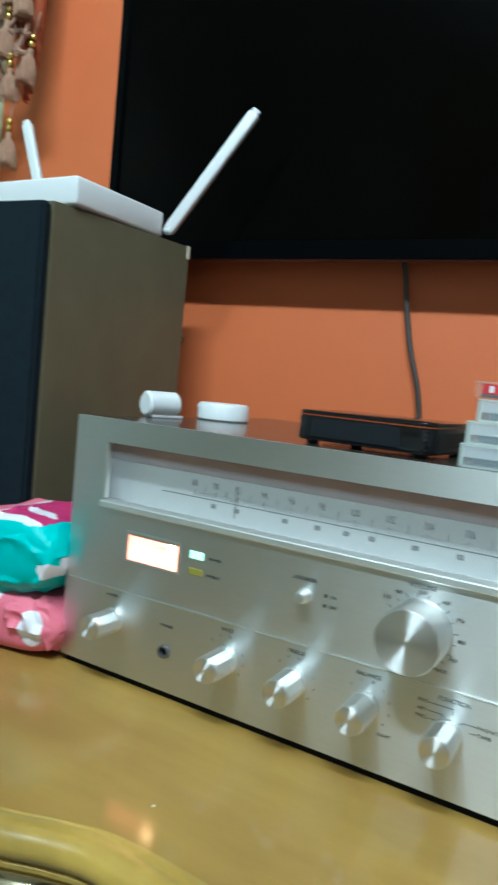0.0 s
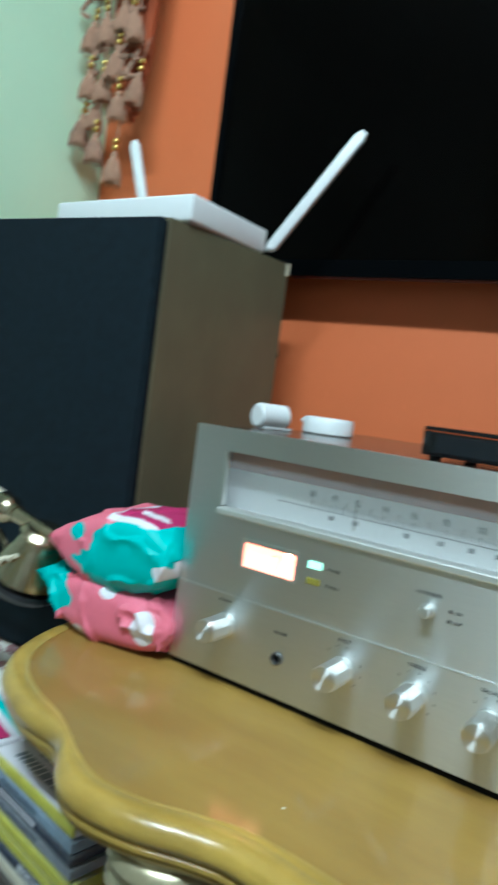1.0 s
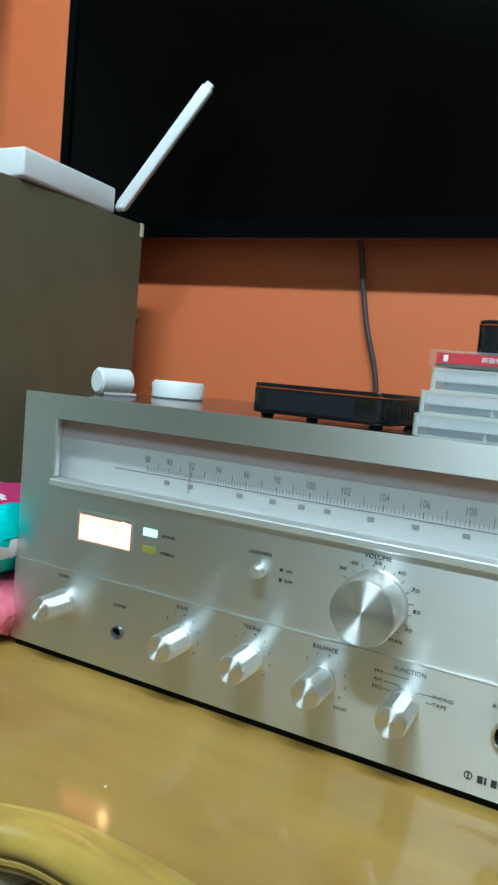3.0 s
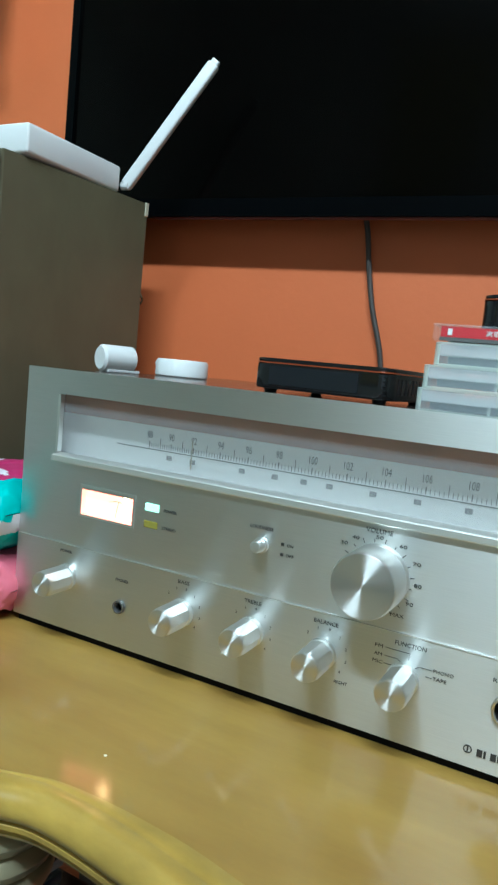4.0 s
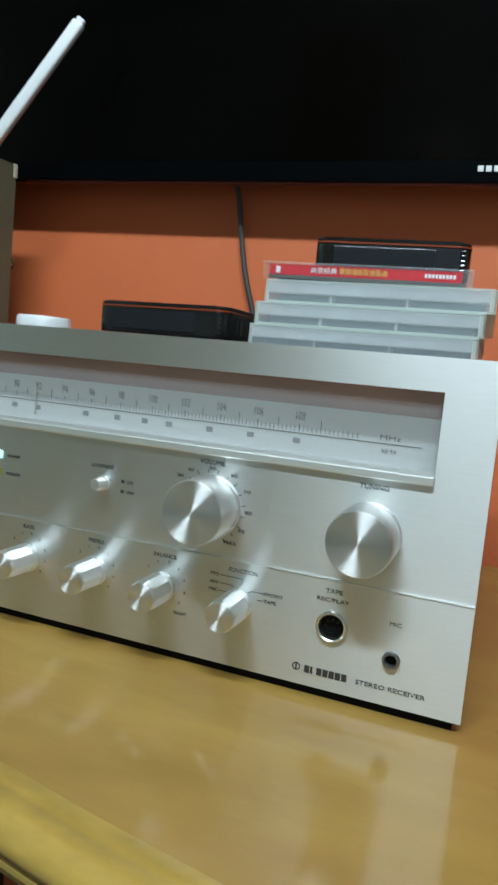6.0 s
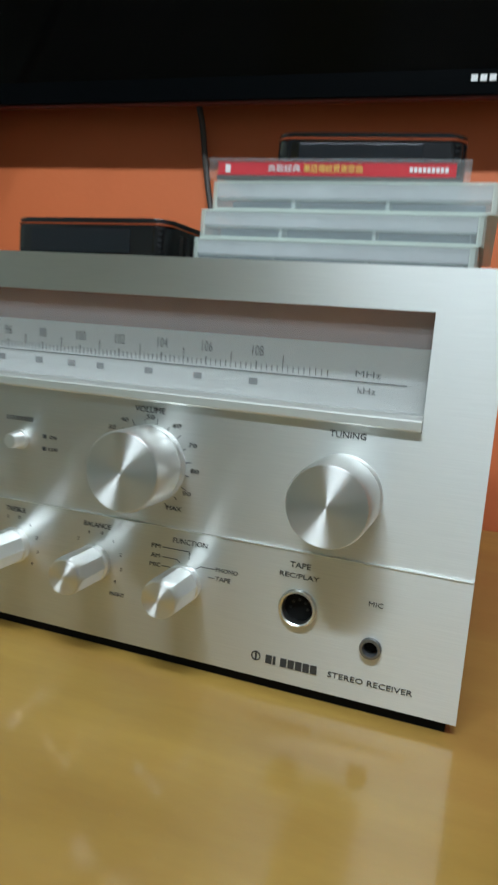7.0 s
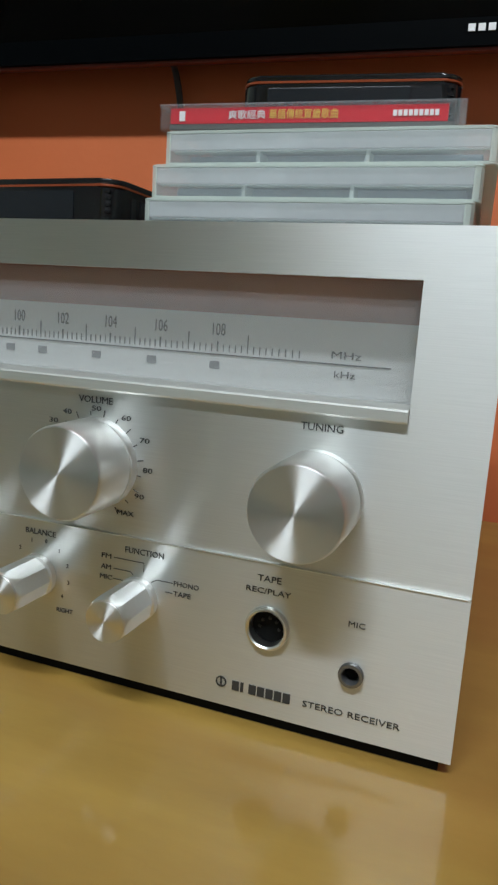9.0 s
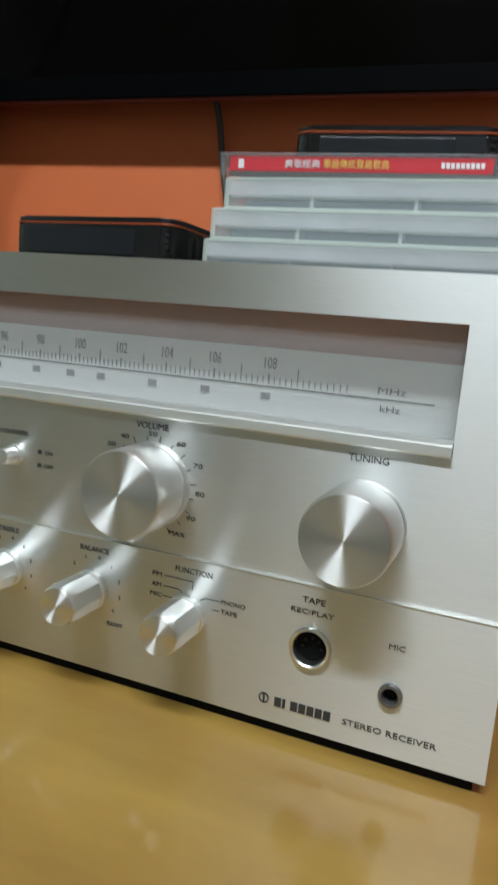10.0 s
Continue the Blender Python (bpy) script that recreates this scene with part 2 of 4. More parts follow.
def plate(xs, zs, holes, y0, y1):
    """A slab in the xz plane on a grid of cuts, with the grid cells named in holes left open."""
    b = bmesh.new()
    grid = {}

    def vert(i, j, y):
        if (i, j, y) not in grid:
            grid[i, j, y] = b.verts.new((xs[i], y, zs[j]))
        return grid[i, j, y]
    solid = {(i, j) for i in range(len(xs) - 1) for j in range(len(zs) - 1)} - set(holes)
    for i, j in solid:
        for y in (y0, y1):
            b.faces.new((vert(i, j, y), vert(i + 1, j, y), vert(i + 1, j + 1, y), vert(i, j + 1, y)))
        for di, dj, e in ((-1, 0, ((0, 0), (0, 1))), (1, 0, ((1, 0), (1, 1))), (0, -1, ((0, 0), (1, 0))), (0, 1, ((0, 1), (1, 1)))):
            if (i + di, j + dj) not in solid:
                p, q = [(i + a, j + c) for a, c in e]
                b.faces.new((vert(*p, y0), vert(*q, y0), vert(*q, y1), vert(*p, y1)))
    return b


def holed_panel(x0, x1, z0, z1, holes, y0, y1, n=32):
    """A slab in the xz plane with round holes (x, z, radius)."""
    cells, xs = [], [x0]
    for cx, cz, r in holes:
        cells.append((len(xs), cx, cz, r))
        xs += [cx - r * 1.5, cx + r * 1.5]
    xs.append(x1)
    b = bmesh.new()

    def slab(c):
        for y in (y0, y1):
            b.faces.new([b.verts.new((x, y, z)) for x, z in c])
    for k in range(len(xs) - 1):
        hole = [c for c in cells if c[0] == k]
        if not hole:
            slab(((xs[k], z0), (xs[k + 1], z0), (xs[k + 1], z1), (xs[k], z1)))
            continue
        _, cx, cz, r = hole[0]
        a = r * 1.5
        slab(((cx - a, z0), (cx + a, z0), (cx + a, cz - a), (cx - a, cz - a)))
        slab(((cx - a, cz + a), (cx + a, cz + a), (cx + a, z1), (cx - a, z1)))
        ring = [(math.cos(2 * math.pi * j / n), math.sin(2 * math.pi * j / n)) for j in range(n + 1)]
        for (c, s), (c2, s2) in zip(ring, ring[1:]):
            q, q2 = a / max(abs(c), abs(s)), a / max(abs(c2), abs(s2))
            slab(((cx + r * c, cz + r * s), (cx + q * c, cz + q * s), (cx + q2 * c2, cz + q2 * s2), (cx + r * c2, cz + r * s2)))
            b.faces.new([b.verts.new(p) for p in ((cx + r * c, y0, cz + r * s), (cx + r * c, y1, cz + r * s), (cx + r * c2, y1, cz + r * s2), (cx + r * c2, y0, cz + r * s2))])
    for p, q in (((x0, z0), (x1, z0)), ((x1, z0), (x1, z1)), ((x1, z1), (x0, z1)), ((x0, z1), (x0, z0))):
        b.faces.new([b.verts.new(v) for v in ((p[0], y0, p[1]), (q[0], y0, q[1]), (q[0], y1, q[1]), (p[0], y1, p[1]))])
    bmesh.ops.remove_doubles(b, verts=b.verts[:], dist=1e-6)
    return b


def prism(outline, z0, z1):
    b = bmesh.new()
    low = [b.verts.new((x, y, z0)) for x, y in outline]
    high = [b.verts.new((x, y, z1)) for x, y in outline]
    b.faces.new(low)
    b.faces.new(high)
    n = len(outline)
    for k in range(n):
        b.faces.new((low[k], low[(k + 1) % n], high[(k + 1) % n], high[k]))
    return b


def writing(name, text, size, m, mat, parent, width=0.0, label=""):
    """Raised flat lettering, centred on its place; the local x runs along the line, y upwards."""
    cu = bpy.data.curves.new(name, "FONT")
    cu.body, cu.size, cu.align_x, cu.align_y, cu.extrude, cu.resolution_u = text, size * (0.86 if mat == "ink" else 1.0), "CENTER", "CENTER", 0.00012, 2
    tmp = new("tmp", cu)
    dg = bpy.context.evaluated_depsgraph_get()
    me = bpy.data.meshes.new_from_object(tmp.evaluated_get(dg))
    bpy.data.objects.remove(tmp)
    bpy.data.curves.remove(cu)
    me.name = name
    if width and me.vertices:
        x = [v.co.x for v in me.vertices]
        s = width / (max(x) - min(x))
        for v in me.vertices:
            v.co.x *= s
    me.materials.clear()
    me.materials.append(M[mat])
    ob = new(name, me)
    ob.matrix_basis = m
    ob.parent = parent
    if label:
        ob["label"] = label
    return ob


def spline(points, n=10, closed=False):
    """A smooth line through plan points."""
    pts = [Vector(p) for p in points]
    out = []
    count = len(pts)
    for k in range(count if closed else count - 1):
        if closed:
            p0, p1, p2, p3 = pts[k - 1], pts[k], pts[(k + 1) % count], pts[(k + 2) % count]
        else:
            p0, p1, p2, p3 = pts[max(k - 1, 0)], pts[k], pts[k + 1], pts[min(k + 2, count - 1)]
        for j in range(n):
            t = j / n
            out.append(0.5 * (2 * p1 + (p2 - p0) * t + (2 * p0 - 5 * p1 + 4 * p2 - p3) * t * t + (3 * p1 - p0 - 3 * p2 + p3) * t ** 3))
    if not closed:
        out.append(pts[-1])
    return out


# ---- the room ----
TURN = 3.5
WALL = pose(-0.14, 0.338, 0, 0, 0, TURN)      # x along the wall, y into it, from the television's front


def block(name, mat, x0, x1, y0, y1, z0, z1, m=None, kind="structure", label=""):
    ob = part(name, cuboid(x0, x1, y0, y1, z0, z1), mat, at=m, label=label)
    return tagged(ob, kind=kind)


block("wall_north", "orange", -0.44, 3.4, 0.054, 0.20, 0, 2.7, WALL, label="orange painted plaster wall behind the television")
LEFT = WALL @ pose(-0.43, 0.05, 0)
block("wall_west", "green", -0.15, 0.0, -0.34, 0.15, 0, 2.7, LEFT, label="pale green painted plaster side wall")
# Unseen walls, set back so the screen reflects little of the green wall.
block("unseen_west_return", "far_wall", -2.0, -0.735, 0.10, 0.25, 0, 2.7)
block("unseen_west_far", "far_wall", -1.55, -1.40, -2.5, 0.10, 0, 2.7)
south = plate([-2.0, 0.75, 2.15, 3.4], [0, 0.85, 2.15, 2.7], [(1, 1)], -2.5, -2.35)
tagged(part("wall_south", south, "far_wall", label="pale grey-green painted wall with a window opening"), kind="structure")
block("wall_east", "far_wall", 3.1, 3.25, -2.5, 0.8, 0, 2.7)
# Unseen window, added to go with the fill lamp.
window = thing("window_1", pose(0.75, -2.42, 0.85), "unseen window added in the wall opposite the television", "window")
window["kind"] = "structure"
part("window_frame", plate([0, 0.05, 0.675, 0.725, 1.35, 1.40], [0, 0.05, 1.25, 1.30], [(1, 1), (3, 1)], -0.02, 0.03), "white", window)
block("floor", "floor", -2.0, 3.4, -2.5, 0.8, -0.1, 0)
block("ceiling", "ceiling", -2.0, 3.4, -2.5, 0.8, 2.7, 2.8)
lampfix = thing("tube_light", pose(0.50, -0.98, 2.7), "white ceiling fluorescent tube light on a batten", "ceiling light")
part("batten", cuboid(-0.62, 0.62, -0.04, 0.04, -0.18, 0.0, 0.006), "white", lampfix)
part("tube", lathe([(0.0, -0.6), (0.013, -0.6), (0.013, 0.6), (0.0, 0.6)], 16, "X", m=pose(0, 0, -0.195)), "tube", lampfix, "lit fluorescent tube")

drape = thing("window_curtain", pose(0, -2.33, 0), "yellow-green curtain hanging beside the far window", "curtain")
bm = bmesh.new()
grid = []
for j in range(13):
    v = j / 12
    pull = 0.45 + 0.55 * abs(v - 0.35) / 0.65
    grid.append([bm.verts.new((-0.42 + 0.55 * pull * i / 40, 0.02 * math.sin(i * 1.1) + 0.03, 0.95 + 1.65 * v)) for i in range(41)])
for a, c in zip(grid, grid[1:]):
    for i in range(40):
        bm.faces.new((a[i], a[i + 1], c[i + 1], c[i]))
part("fabric", bm, "drape", drape, smooth=True).modifiers.new("thickness", "SOLIDIFY").thickness = 0.002
part("rod", tube([(-0.5, 0.03, 2.62), (2.3, 0.03, 2.62)], 0.010, 10), "brass", drape, smooth=True)

# ---- television ----
tv = thing("television", WALL @ pose(0, 0, 1.146), "large wall-mounted flat television switched off, glossy black", "television")
TVW, TVH = 1.43, 0.83
x0, x1 = -0.156, -0.156 + TVW
part("bezel", plate([x0, x0 + 0.012, x1 - 0.012, x1], [0, 0.021, TVH - 0.012, TVH], [(1, 1)], 0, 0.012), "bezel", tv)
part("screen", cuboid(x0 + 0.012, x1 - 0.012, 0.004, 0.010, 0.021, TVH - 0.012), "screen", tv, "dark glossy screen")
part("back_shell", cuboid(x0 + 0.004, x1 - 0.004, 0.0125, 0.036, 0.004, TVH - 0.004, 0.006), "black", tv)
# Reddish glow under the bezel, drawn as a coloured strip.
part("lower_glow_line", cuboid(x0 + 0.15, x1 - 0.15, 0.004, 0.010, -0.0025, 0.0, 0.0), "red_glow", tv, "thin strip coloured as a reddish glow under the bezel")
for k in range(7):
    part("badge_bar", cuboid(0.531 + k * 0.0078, 0.531 + k * 0.0078 + 0.0056, -0.0012, 0.0, 0.0105, 0.0160), "paper_white", tv, "pale badge bar")
part("wall_bracket", cuboid(0.35, 0.75, 0.0365, 0.05, 0.25, 0.55, 0.004), "black", tv)

cord = thing("power_cable", WALL @ pose(0.26, 0, 0), "dark grey cable hanging from the television down the wall", "cable")
part("cord", tube(spline([(0.0, 0.030, 1.16), (0.004, 0.040, 1.135), (0.008, 0.045, 1.10), (0.018, 0.045, 1.05), (0.034, 0.045, 0.994), (0.040, 0.045, 0.93), (0.042, 0.045, 0.82)], 6), 0.0032, 8),
     "cable", cord, smooth=True)

# ---- serpentine table ----
table = thing("side_table", pose(0, 0, 0), "varnished honey-coloured wooden table with a serpentine moulded edge", "table")
FRONT = [(-0.080, 0.10), (-0.095, 0.055), (-0.104, 0.02), (-0.102, -0.022), (-0.083, -0.070), (-0.056, -0.100), (-0.020, -0.119), (0.014, -0.129), (0.040, -0.141), (0.062, -0.153), (0.090, -0.162), (0.122, -0.158),
         (0.155, -0.146), (0.185, -0.140), (0.24, -0.145), (0.33, -0.162), (0.45, -0.177), (0.60, -0.170), (0.72, -0.150)]
rim = [(p.x, p.y) for p in spline([(x, y, 0) for x, y in FRONT], 6)]
rim = [(-0.060, 0.365), (-0.062, 0.28), (-0.068, 0.18)] + rim + [(0.78, -0.10), (0.80, 0.0), (0.80, 0.42)]
part("tabletop", prism(rim, 0.7260, 0.75), "wood", table)


def offset(line, d):
    """A line moved outwards by d."""
    out = []
    for k in range(len(line)):
        a, c = Vector(line[max(k - 1, 0)]), Vector(line[min(k + 1, len(line) - 1)])
        t = (c - a).normalized()
        out.append(Vector(line[k]) + d * Vector((t.y * -1, t.x)) * -1)
    return out


def slim(q):
    """The edge is pinched where the outline turns in."""
    return 1.0 - 0.62 * math.exp(-((q.x - 0.040) / 0.024) ** 2) if q.y < 0 else 1.0


def inner(q):
    """The raised border of the top is broad along the front and narrow round the corner lobe."""
    return min(1.0, max(0.06, (q.x - 0.15) / 0.11)) if q.y < 0 else 0.06


PROFILE = [(-0.0130, 0.7499), (-0.0122, 0.7507), (-0.0060, 0.7509), (-0.0005, 0.7507), (0.0012, 0.7500), (0.0030, 0.7504), (0.009, 0.7512), (0.015, 0.7505), (0.021, 0.7470), (0.0245, 0.742), (0.0255, 0.7375), (0.0245, 0.733),
           (0.021, 0.7300), (0.0205, 0.7292), (0.0225, 0.7275), (0.0225, 0.7240), (0.019, 0.7215), (0.0185, 0.7208), (0.020, 0.7190), (0.0185, 0.7160), (0.010, 0.7145), (-0.004, 0.7145)]
edge = [Vector(p) for p in rim[:-1]]
bm = bmesh.new()
rows = []
for d, z in [(d * 0.74, 0.75 - (0.75 - z) * 0.72) for d, z in PROFILE]:
    grow = slim if d > 0 else inner
    rows.append([bm.verts.new((q.x + (p.x - q.x) * grow(q), q.y + (p.y - q.y) * grow(q), z)) for p, q in zip(offset(edge, d), edge)])
for a, c in zip(rows, rows[1:]):
    for k in range(len(a) - 1):
        bm.faces.new((a[k], a[k + 1], c[k + 1], c[k]))
part("moulded_edge", bm, "edge", table, "rounded glossy moulded table edge", smooth=True)
part("apron", cuboid(0.09, 0.74, 0.05, 0.33, 0.62, 0.7255, 0.003), "darkwood", table)
for k, (lx, ly) in enumerate(((0.128, -0.134), (0.70, -0.09), (0.02, 0.30), (0.74, 0.32))):
    prof = [(0.0, 0.0), (0.022, 0.0), (0.026, 0.05), (0.018, 0.10), (0.024, 0.25), (0.03, 0.48), (0.022, 0.54), (0.034, 0.56), (0.038, 0.575), (0.034, 0.59), (0.03, 0.595),
            (0.034, 0.63), (0.036, 0.665), (0.042, 0.674), (0.047, 0.6785), (0.049, 0.683), (0.047, 0.688), (0.043, 0.6905),
            (0.048, 0.693), (0.0505, 0.698), (0.048, 0.703), (0.043, 0.7055), (0.048, 0.708), (0.0505, 0.713), (0.048, 0.718), (0.043, 0.7205), (0.046, 0.7256), (0.0, 0.7256)]
    part("leg", lathe([(r * 0.75, h) for r, h in prof], 28, m=pose(lx, ly, 0)), "leg", table, "turned silvery leg with rings", smooth=True)

speck = tagged(part("crumb", lathe([(0.0, 0), (0.0009, 0), (0.0010, 0.0003), (0.0007, 0.0006), (0.0, 0.0007)], 8, m=pose(0.182, -0.106, 0.75)), "cream"),
               "tiny pale crumb on the varnished table", "crumb")

# ---- stereo receiver ----
Z = 0.756
rec = thing("stereo_receiver", pose(0, 0, Z), "vintage silver brushed-aluminium stereo receiver with round knobs, on the table", "stereo receiver")
part("upper_panel", plate([0, 0.032, 0.061, 0.109, 0.119, 0.131, 0.419, 0.448], [0.0658, 0.0905, 0.0925, 0.098, 0.1045, 0.110, 0.1125, 0.127, 0.178, 0.1965],
     [(i, 7) for i in range(1, 6)] + [(2, j) for j in range(1, 5)] + [(4, 4)] + [(4, 2)] * 0, 0.0, 0.004), "alu", rec)
part("lower_panel", holed_panel(0, 0.448, 0.0, 0.0653, ((0.104, 0.0300, 0.0035), (0.372, 0.0385, 0.0074), (0.4075, 0.0270, 0.0033)), -0.0008, 0.004), "alu", rec)
part("seam_strip", cuboid(0.0006, 0.4474, -0.0011, 0.0035, 0.06535, 0.06575), "alu_edge", rec)
part("case", cuboid(0.004, 0.444, 0.030, 0.30, 0.012, 0.1955, 0.002, bm=cuboid(0.004, 0.444, 0.0042, 0.031, 0.1815, 0.1955, 0.0, bm=cuboid(0.004, 0.444, 0.0042, 0.031, 0.012, 0.085))), "case", rec,
     "dark glossy wood-look case")
for fx in (0.04, 0.40):
    for fy in (0.03, 0.26):
        part("foot", lathe([(0.0, -0.006), (0.014, -0.006), (0.015, 0.0), (0.015, 0.0118), (0.0, 0.0118)], 16, m=pose(fx, fy, 0)), "black", rec)
# Black strip standing in for the shade in the gap under the face.
part("foot_gap_shade", cuboid(0.003, 0.4435, 0.0022, 0.02, -0.0056, 0.0118), "matt_black", rec)

dial = part("dial_scale", cuboid(0.018, 0.430, 0.019, 0.0205, 0.128, 0.1625), "dial", rec, "pale silver tuning scale")
# The brown above the scale is a reflection put into the colour.
part("dial_backing", cuboid(0.018, 0.430, 0.0225, 0.0245, 0.125, 0.1812), "dial_back", rec, "panel over the scale, coloured as a brownish reflection")
part("dial_floor", cuboid(0.018, 0.430, 0.0045, 0.0245, 0.1235, 0.1262), "knob_side", rec)
for side in (0.0172, 0.4302):
    part("dial_end", cuboid(side, side + 0.0008, 0.0045, 0.0245, 0.1265, 0.181), "alu", rec)
part("dial_glass", cuboid(0.0325, 0.4185, 0.0045, 0.0060, 0.1345, 0.1775), "glass", rec).visible_shadow = False
bm = prism([(-0.0006, 0.1270), (-0.0026, 0.1274), (-0.0029, 0.1281), (-0.0027, 0.1316), (-0.0018, 0.1323), (0.0040, 0.1338), (0.0040, 0.1270)], 0.0312, 0.4188)
bm.transform(Matrix(((0, 0, 1, 0), (1, 0, 0, 0), (0, 1, 0, 0), (0, 0, 0, 1))))
part("sill", bm, "sill_metal", rec, "bright satin sill under the dial")
part("end_trim", cuboid(0.0322, 0.0345, -0.0006, 0.0040, 0.1342, 0.1776, 0.0003), "alu_edge", rec, "bright bevelled end of the dial window")

FACE = Matrix(((1, 0, 0, 0), (0, 0, -1, 0), (0, 1, 0, 0), (0, 0, 0, 1)))     # letters upright, facing the room


def label_at(text, x, z, size, width=0.0, y=-0.0010, name="lettering", parent=None, mat="ink"):
    return writing(name, text, size, pose(x, y, z) @ FACE, mat, parent or rec, width)


YU = -0.0003
# scale: numerals, ticks, squares
for k, (num, x) in enumerate((("88", 0.105), ("90", 0.124), ("92", 0.143), ("94", 0.165), ("96", 0.187), ("98", 0.210), ("100", 0.234), ("102", 0.258), ("104", 0.283), ("106", 0.308), ("108", 0.335))):
    label_at(num, x, 0.1555, 0.0085, 0.0046 if len(num) < 3 else 0.0058, 0.0186, "numeral", dial)
marks = [0.105, 0.124, 0.143, 0.165, 0.187, 0.210, 0.234, 0.258, 0.283, 0.308, 0.335, 0.362]
bm = None
for a, c in zip(marks, marks[1:]):
    for j in range(10):
        x = a + (c - a) * j / 10
        h = 0.0042 if j == 0 else (0.0075 if j == 5 else 0.0030)
        w = 0.00035 if j else 0.0006
        bm = cuboid(x - w / 2, x + w / 2, 0.0186, 0.0190, 0.1466, 0.1466 + h, bm=bm)
for j in range(4):
    bm = cuboid(0.362 + j * 0.0029, 0.3624 + j * 0.0029, 0.0186, 0.0190, 0.1466, 0.1496, bm=bm)
part("tick_marks", bm, "ink", dial)
part("scale_line", cuboid(0.075, 0.408, 0.0186, 0.0190, 0.1450, 0.1456), "ink", dial)
for x in (0.123, 0.143, 0.183, 0.208, 0.229, 0.247, 0.276, 0.304, 0.334):
    part("band_square", cuboid(x - 0.0022, x + 0.0022, 0.0186, 0.0190, 0.1392, 0.1424), "square_ink", dial)
label_at("MHz", 0.390, 0.1488, 0.0050, 0.0120, 0.0186, "lettering", dial)
label_at("kHz", 0.390, 0.1412, 0.0046, 0.0085, 0.0186, "lettering", dial)
part("needle", cuboid(0.1436, 0.1442, 0.0150, 0.0160, 0.136, 0.156), "brass", rec, "thin amber tuning needle")

# signal meter and lamps
part("meter_frame", plate([0.0595, 0.0615, 0.1085, 0.1105], [0.0895, 0.0912, 0.1118, 0.1135], [(1, 1)], -0.0004, 0.006), "alu_edge", rec)
meter = part("meter", cuboid(0.061, 0.109, 0.0045, 0.006, 0.0905, 0.1125), "meter", rec, "glowing warm white signal meter")
part("meter_needle", tube([(0.090, 0.0042, 0.0925), (0.0925, 0.0042, 0.1055)], 0.00016, 6), "ink", meter)
part("meter_mark", tube([(0.084, 0.0042, 0.1035), (0.090, 0.0042, 0.1050), (0.097, 0.0042, 0.1045)], 0.00016, 6), "ink", meter)
part("bulb", lathe([(0.0, 0.0028), (0.0018, 0.0031), (0.0028, 0.0038), (0.0028, 0.0045), (0.0, 0.0045)], 16, "Y", m=pose(0.099, 0, 0.1065)), "bulb", meter, "warm glowing meter bulb")
part("power_lamp", cuboid(0.1192, 0.1308, -0.0006, 0.003, 0.1046, 0.1099, 0.0004), "lamp_green", rec, "lit pale green power lamp")
part("stereo_lamp", cuboid(0.1192, 0.1308, -0.0006, 0.003, 0.0926, 0.0976, 0.0004), "lamp_yellow", rec, "unlit yellow stereo lamp")


def round_knob(name, x, z, r, depth, notch=0.0):
    """A turned knob whose foot stands on the panel: spun front, knurled side, grooved base ring."""
    k = part(name, lathe([(0.0, 0.0), (r * 1.0, 0.0), (r * 1.0, -0.0040), (r * 0.985, -0.0046), (r * 0.94, -0.0047), (r * 0.94, -0.0062), (r * 1.0, -0.0064),
                          (r * 0.985, -depth + 0.0012), (r * 0.955, -depth), (0.0, -depth)], 56, "Y"), "knob_side", rec, smooth=True, at=pose(x, -0.0001, z))
    part("knob_cap", lathe([(0.0, -depth - 0.0001), (r * 0.95, -depth - 0.0001), (r * 0.94, -depth - 0.0005), (0.0, -depth - 0.0008)], 56, "Y"), "knob_face", k, "spun aluminium front", smooth=True)
    if notch:
        part("pointer", cuboid(-0.0007, 0.0007, -depth - 0.0007, -depth - 0.0003, r * 0.70, r * 0.93), "ink", k, at=pose(0, 0, 0, 0, notch, 0))
    return k


def lever_knob(name, x, z, turn):
    """A small control knob: round collar, faceted body whose facets run out in arcs where the front is turned down."""
    bm = lathe([(0.0, 0.0), (0.0098, 0.0), (0.0098, -0.0030), (0.0092, -0.0034), (0.0086, -0.0036), (0.0086, -0.0046), (0.0, -0.0046)], 36, "Y")
    k = part(name, bm, "knob_side", rec, smooth=True, at=pose(x, -0.0009, z, 0, turn, 0))
    b, rings, n = bmesh.new(), [], 72
    for h, limit in ((-0.0044, 0.0096), (-0.0050, 0.0103), (-0.0080, 0.0103), (-0.0150, 0.0103), (-0.0200, 0.0100), (-0.0230, 0.00965), (-0.0250, 0.0093), (-0.0262, 0.0089)):
        ring = []
        for q in range(n):
            a = 2 * math.pi * q / n
            facet = 0.00915 / math.cos((a % (2 * math.pi / 9)) - math.pi / 9)
            r = min(facet, limit)
            ring.append(b.verts.new((r * math.cos(a), h, r * math.sin(a))))
        rings.append(ring)
    for p, q in zip(rings, rings[1:]):
        for m in range(n):
            b.faces.new((p[m], p[(m + 1) % n], q[(m + 1) % n], q[m]))
    b.faces.new(rings[0])
    b.faces.new(rings[-1])
    body = part("grip", b, "knob_side", k, "faceted polished grip", smooth=True)
    body.data.set_sharp_from_angle(angle=radians(14))
    part("knob_cap", lathe([(0.0, -0.0263), (0.0086, -0.0263), (0.0085, -0.0267), (0.0, -0.0271)], 40, "Y"), "knob_face", k, "spun aluminium front", smooth=True)
    return k


